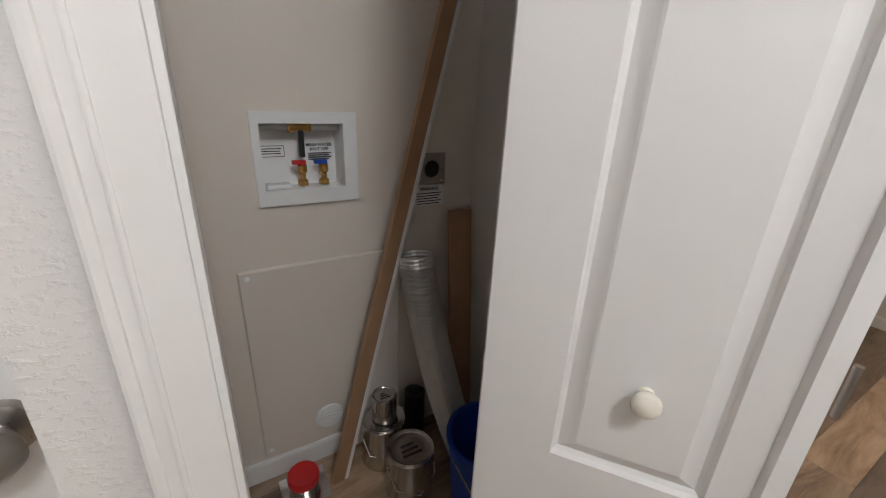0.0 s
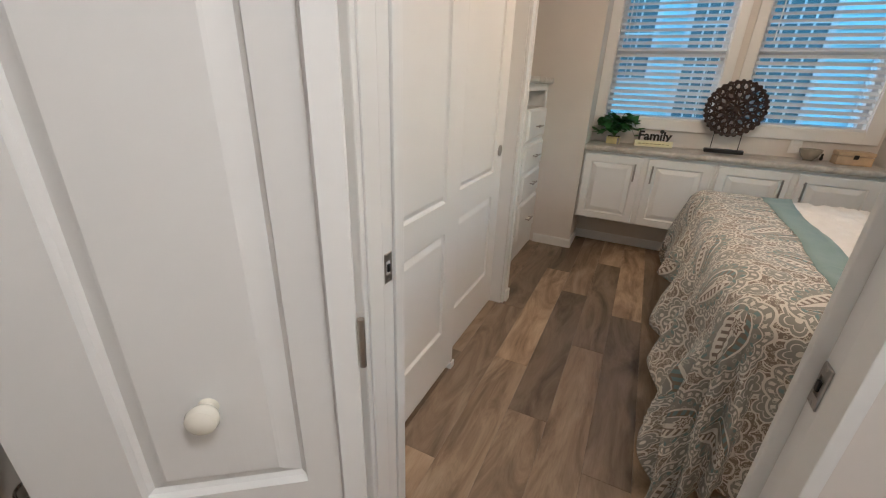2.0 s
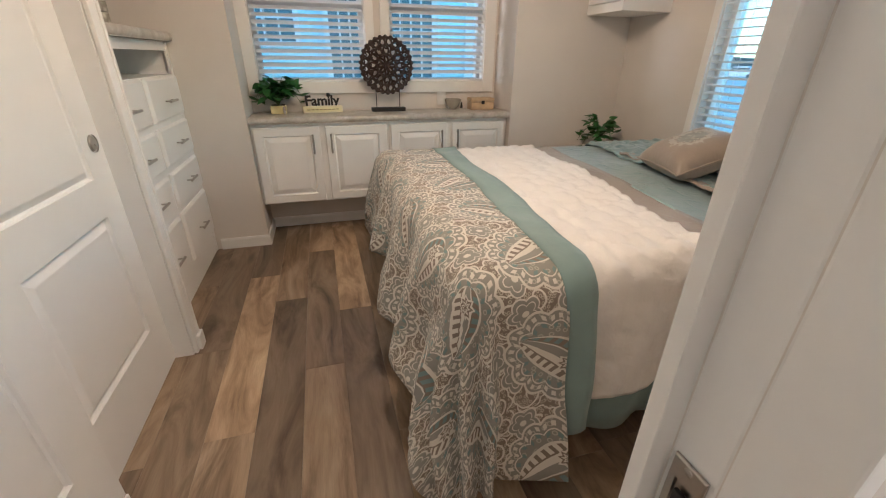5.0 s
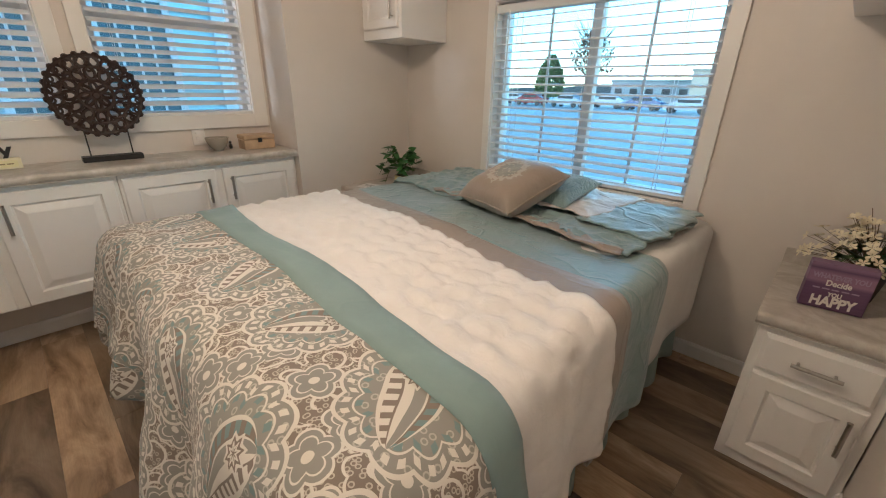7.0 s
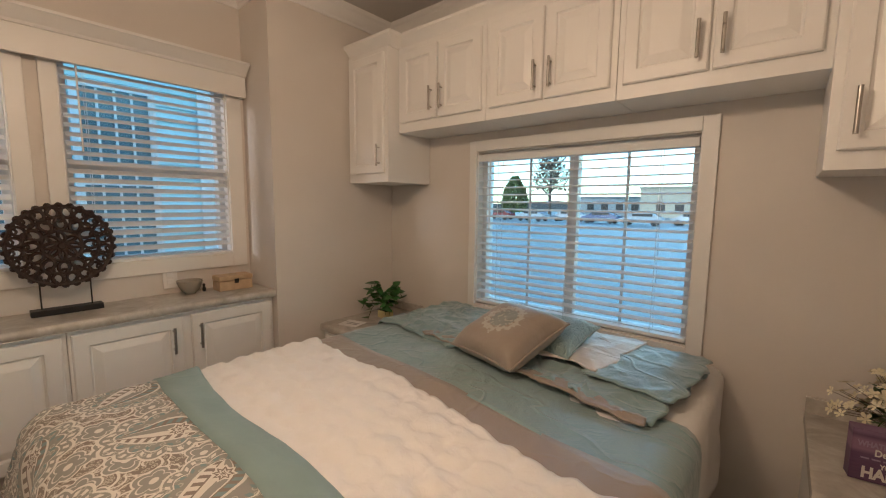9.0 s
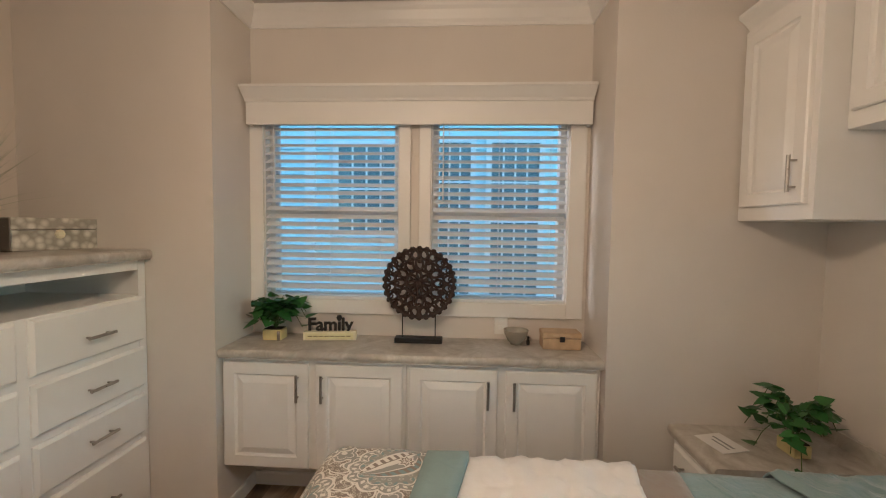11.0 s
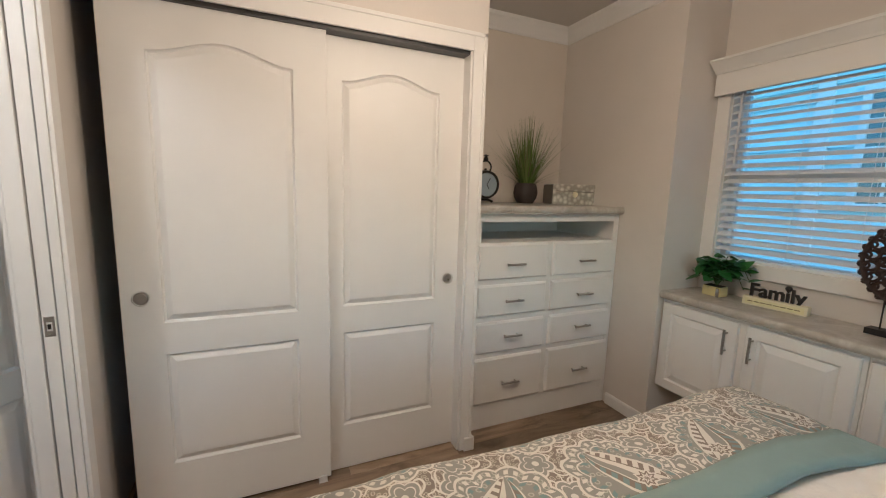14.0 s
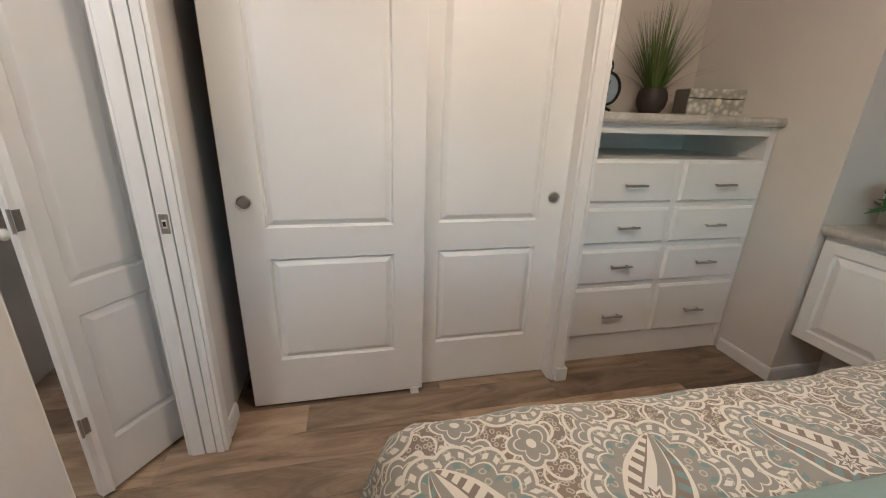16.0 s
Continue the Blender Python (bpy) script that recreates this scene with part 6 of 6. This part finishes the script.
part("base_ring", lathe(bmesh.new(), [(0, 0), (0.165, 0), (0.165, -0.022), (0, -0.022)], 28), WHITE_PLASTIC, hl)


# ---- outdoors ----
GZ = -0.75
gmat = Mat("damp_gravel_yard", 0.45)
pp = gmat.space()
gcol = gmat.ramp(gmat.noise(pp, 0.25, 4), [(0.35, (0.27, 0.33, 0.335)), (0.65, (0.36, 0.42, 0.42))])
gmat.colour(gmat.mix(gmat.ramp(gmat.noise(pp, 60, 2), [(0.4, (0.4, 0.4, 0.4)), (0.6, (0, 0, 0))]), gcol, (0.10, 0.10, 0.10)))
gmat.bump(gmat.noise(pp, 30, 3), 0.4, 0.01)
structure("ground", boxes((-400, 400, -400, 400, GZ - 0.3, GZ)), gmat.m, "damp grey gravel lot outside the windows", "ground")
# strip of grass under the bed window
grass_bm = bmesh.new()
gr = random.Random(4)
for k in range(2600):
    x, y = gr.uniform(0.5, 5.0), gr.uniform(-5.2, -3.4)
    h, a = gr.uniform(0.04, 0.11), gr.uniform(0, 6.28)
    vs = [grass_bm.verts.new((x - 0.006 * math.cos(a), y - 0.006 * math.sin(a), GZ)), grass_bm.verts.new((x + 0.006 * math.cos(a), y + 0.006 * math.sin(a), GZ)), grass_bm.verts.new((x + gr.uniform(-0.03, 0.03), y + gr.uniform(-0.03, 0.03), GZ + h))]
    grass_bm.faces.new(vs)
tagged(mesh_ob("grass", grass_bm, simple("winter_grass", (0.10, 0.15, 0.04), 0.8, 0, 0.3, 3, 0)), "strip of short winter grass below the window", "grass", kind="stuff")


def neighbour():
    """The lap-sided house across the gap, with shuttered windows."""
    siding = simple("pale_blue_grey_siding", (0.60, 0.80, 0.84), 0.6, 0, 0.06, 3, 0.1)
    house = thing("house", (7.3, -6.0, GZ), "pale blue lap-sided house with white windows", "house")
    L, Hh = 13.0, 3.9
    part("wall", boxes((0.03, 3.0, 0, L, 0, Hh)), siding, house)
    bm = bmesh.new()
    for k in range(22):
        z = 0.25 + k * 0.165
        vs = [bm.verts.new(p) for p in ((-0.012, 0, z), (-0.012, L, z), (0.028, L, z + 0.17), (0.028, 0, z + 0.17), (0.028, 0, z), (0.028, L, z))]
        bm.faces.new((vs[0], vs[1], vs[2], vs[3]))
        bm.faces.new((vs[0], vs[4], vs[5], vs[1]))
    part("lap_siding", bm, siding, house)
    dark = Mat("dark_house_glass", 0.08)
    dark.colour((0.13, 0.19, 0.21))
    for y, wv, z0, z1 in ((2.1, 0.95, 1.30, 3.3), (4.15, 0.60, 1.30, 3.3), (5.02, 0.54, 1.30, 3.3), (6.0, 0.74, 2.15, 3.25), (8.6, 0.95, 1.55, 3.05)):
        win = part("window", boxes((-0.045, 0.03, y - 0.07, y + wv + 0.07, z0 - 0.07, z0), (-0.045, 0.03, y - 0.07, y + wv + 0.07, z1, z1 + 0.07), (-0.045, 0.03, y - 0.07, y, z0, z1), (-0.045, 0.03, y + wv, y + wv + 0.07, z0, z1)), VINYL, house, "white window frame")
        part("pane", boxes((-0.018, -0.014, y, y + wv, z0, z1)), dark.m, win)
        for k in range(1, 4):
            part("muntin", boxes((-0.03, -0.018, y + wv * k / 4 - 0.012, y + wv * k / 4 + 0.012, z0, z1)), VINYL, win)
        for k in range(1, 4):
            part("muntin", boxes((-0.029, -0.0182, y, y + wv, z0 + (z1 - z0) * k / 4 - 0.012, z0 + (z1 - z0) * k / 4 + 0.012)), VINYL, win)
    for y in (0.0, 3.5, 7.05, L - 0.14):
        part("corner_board", boxes((-0.03, 0.02, y, y + 0.14, 0.2, Hh)), VINYL, house)
    roof = bmesh.new()
    vs = [roof.verts.new(p) for p in ((-0.45, -0.3, Hh), (-0.45, L + 0.3, Hh), (1.6, L + 0.3, Hh + 0.9), (1.6, -0.3, Hh + 0.9), (3.4, -0.3, Hh), (3.4, L + 0.3, Hh))]
    roof.faces.new((vs[0], vs[1], vs[2], vs[3]))
    roof.faces.new((vs[3], vs[2], vs[5], vs[4]))
    roof.faces.new((vs[0], vs[4], vs[5], vs[1]))
    roof.faces.new((vs[0], vs[3], vs[4]))
    roof.faces.new((vs[1], vs[5], vs[2]))
    part("roof", roof, simple("grey_shingle", (0.12, 0.12, 0.125), 0.85, 0, 0.3, 8, 0.4), house)


neighbour()


def far_tree(at, h, w, kind):
    t = thing("tree", at, "clipped evergreen tree across the lot" if kind else "bare broad winter tree across the lot", "tree", "trees across the lot")
    bark = simple("bark", (0.10, 0.075, 0.06), 0.9)
    rt = random.Random(int(at[0] * 7 + h))
    bm = tube(bmesh.new(), [(0, 0, 0), (0.05, 0, h * 0.3), (0, 0.04, h * 0.75)], [h * 0.03, h * 0.024, h * 0.008], 8)
    if not kind:
        for k in range(46):
            a, f = rt.uniform(0, 6.28), rt.uniform(0.25, 0.8)
            ln = w * rt.uniform(0.3, 0.6)
            p0 = Vector((0.03, 0.02, h * f))
            p1 = p0 + Vector((math.cos(a) * ln * 0.5, math.sin(a) * ln * 0.5, ln * 0.5))
            p2 = p1 + Vector((math.cos(a + 0.4) * ln * 0.4, math.sin(a + 0.4) * ln * 0.4, ln * 0.55))
            tube(bm, [p0, p1, p2], [h * 0.008, h * 0.005, h * 0.002], 5)
            for q in range(3):
                b = a + rt.uniform(-1, 1)
                tube(bm, [p1, p1 + Vector((math.cos(b) * ln * 0.35, math.sin(b) * ln * 0.35, ln * rt.uniform(0.2, 0.5)))], [h * 0.004, h * 0.0015], 4)
    part("trunk", bm, bark, t)
    cr = bmesh.new()
    for k in range(1500 if kind else 500):
        z = rt.uniform(0.12, 1.0)
        rad = w / 2 * (math.sin(min(1.0, (1.0 - z) * 1.35 + 0.12) * math.pi / 2)) * (rt.uniform(0.75, 1.05) if kind else rt.uniform(0.3, 1.1))
        a = rt.uniform(0, 6.28)
        c = Vector((rad * math.cos(a), rad * math.sin(a), h * (z if kind else 0.35 + 0.6 * z)))
        s = h * (0.035 if kind else 0.018) * rt.uniform(0.6, 1.3)
        e = Euler((rt.uniform(0, 3), rt.uniform(0, 3), rt.uniform(0, 3))).to_matrix()
        cr.faces.new([cr.verts.new(c + e @ Vector(p) * s) for p in ((-1, -0.6, 0), (1, -0.6, 0.2), (0.8, 0.7, 0), (-0.7, 0.8, -0.2))])
    part("crown", cr, simple("evergreen_foliage" if kind else "brown_leaf_remnant", (0.13, 0.16, 0.05) if kind else (0.16, 0.10, 0.06), 0.8), t)


far_tree((40.0, -66.0, GZ), 7.2, 4.6, True)
far_tree((33.0, -66.0, GZ), 11.0, 6.6, False)
far_tree((4.5, -72.0, GZ), 8.0, 5.0, False)


def far_car(at, turn, colour):
    c = thing("parked_car", at, "small parked car across the lot", "car", "parked cars", turn)
    pm_ = simple("car_paint", colour, 0.25)
    prof = [(-2.1, 0.3), (2.1, 0.3), (2.15, 0.75), (1.3, 0.9), (0.7, 1.4), (-0.9, 1.45), (-1.6, 0.98), (-2.15, 0.9)]
    bm = bmesh.new()
    rings = [[bm.verts.new((x, y, z)) for x, z in prof] for y in (-0.85, 0.85)]
    n = len(prof)
    for i in range(n):
        bm.faces.new((rings[0][i], rings[0][(i + 1) % n], rings[1][(i + 1) % n], rings[1][i]))
    bm.faces.new(rings[0][::-1])
    bm.faces.new(rings[1])
    bmesh.ops.bevel(bm, geom=bm.edges[:], offset=0.08, segments=2, affect="EDGES")
    part("body", bm, pm_, c, smooth=True)
    part("windows", boxes((-1.2, 0.85, -0.86, 0.86, 0.98, 1.3), bevel=0.05), BLACK, c)
    for x in (-1.35, 1.35):
        for y in (-0.8, 0.8):
            part("wheel", lathe(bmesh.new(), [(0, -0.1), (0.3, -0.1), (0.33, -0.06), (0.33, 0.06), (0.3, 0.1), (0, 0.1)], 18, Matrix.Translation((x, y, 0.33)) @ Matrix.Rotation(radians(90), 4, "X")), BLACK, c)


rc = random.Random(11)
for k in range(11):
    far_car((0 + k * 4.6 + rc.uniform(-0.8, 0.8), -47 - rc.uniform(0, 7), GZ), rc.uniform(-8, 8), rc.choice([(0.5, 0.5, 0.52), (0.25, 0.02, 0.02), (0.05, 0.06, 0.09), (0.6, 0.6, 0.6), (0.04, 0.08, 0.2)]))


def far_building(at, w, d, h, colour, label):
    b = thing("commercial_building", at, label, "building", "far buildings")
    part("wall", boxes((0, w, -d, 0, 0, h)), simple("stucco", colour, 0.8, 0, 0.08, 0.6, 0.1), b)
    part("parapet", boxes((-0.2, w + 0.2, -d - 0.2, 0.2, h, h + 0.4)), simple("parapet", tuple(c * 0.7 for c in colour), 0.8), b)
    n = int(w / 3)
    for k in range(n):
        part("window", boxes((k * 3 + 0.8, k * 3 + 2.2, 0, 0.06, 1.0, 2.4)), BLACK, b)


far_building((5.5, -82, GZ), 17, 14, 5.2, (0.58, 0.50, 0.38), "low tan commercial building across the road")
far_building((23.5, -88, GZ), 15, 12, 3.6, (0.42, 0.41, 0.40), "low grey commercial building across the road")
far_building((-24, -92, GZ), 26, 12, 4.6, (0.34, 0.27, 0.24), "low brown building across the road")
hill = bmesh.new()
hp = [(-300 + 12 * k, 3.0 + 2.6 * noise.noise(Vector((k * 0.31, 0, 0))) + 1.2 * noise.noise(Vector((k * 1.7, 2, 0)))) for k in range(51)]
for (xa, ha), (xb, hb) in zip(hp, hp[1:]):
    vs = [hill.verts.new(p) for p in ((xa, -150, GZ), (xb, -150, GZ), (xb, -150, GZ + hb), (xa, -150, GZ + ha), (xa, -160, GZ), (xb, -160, GZ))]
    hill.faces.new(vs[:4])
    hill.faces.new((vs[3], vs[2], vs[5], vs[4]))
structure("backdrop", hill, simple("distant_woods", (0.09, 0.10, 0.10), 0.9, 0, 0.3, 0.2, 0), "dark line of distant woods", "backdrop")

# ---- floor planks ----
PW, PL = 0.167, 1.2
planks = {}
ENDS = {0: 1.867, 1: 2.18, -1: 2.467, -2: 2.89, -3: 2.05, 2: 2.70}
rp = random.Random(3)
k0 = -15
for row in range(k0, 8):
    y0 = -0.034 + PW * row
    y1 = y0 + PW
    lo, hi = max(y0, -2.475), min(y1, 1.2)
    if hi - lo < 0.01:
        continue
    x = ENDS.get(row, rp.uniform(1.5, 2.7)) - 4 * PL
    while x < 4.22:
        a, b = max(x, -1.3 if hi > -1.1 else 1.09), min(x + PL, 4.22)
        if b < 1.09 and hi < -1.1:
            x += PL
            continue
        if b - a > 0.02:
            key = (round(b - a, 3), round(hi - lo, 3))
            if key not in planks:
                data = bpy.data.meshes.new("plank")
                bm = bmesh.new()
                w_, h_, e = b - a - 0.0006, hi - lo - 0.0006, 0.0009
                top = [bm.verts.new(p) for p in ((e, e, 0), (w_ - e, e, 0), (w_ - e, h_ - e, 0), (e, h_ - e, 0))]
                mid = [bm.verts.new(p) for p in ((0, 0, -0.0008), (w_, 0, -0.0008), (w_, h_, -0.0008), (0, h_, -0.0008))]
                low = [bm.verts.new((v.co.x, v.co.y, -0.005)) for v in mid]
                bm.faces.new(top)
                for p, q in ((mid, top), (low, mid)):
                    for i in range(4):
                        bm.faces.new((p[i], p[(i + 1) % 4], q[(i + 1) % 4], q[i]))
                bm.to_mesh(data)
                bm.free()
                data.materials.append(FLOOR)
                planks[key] = data
            ob = new("plank", planks[key])
            ob.location = (a, lo, 0.0)
            ob.parent = floor
        x += PL
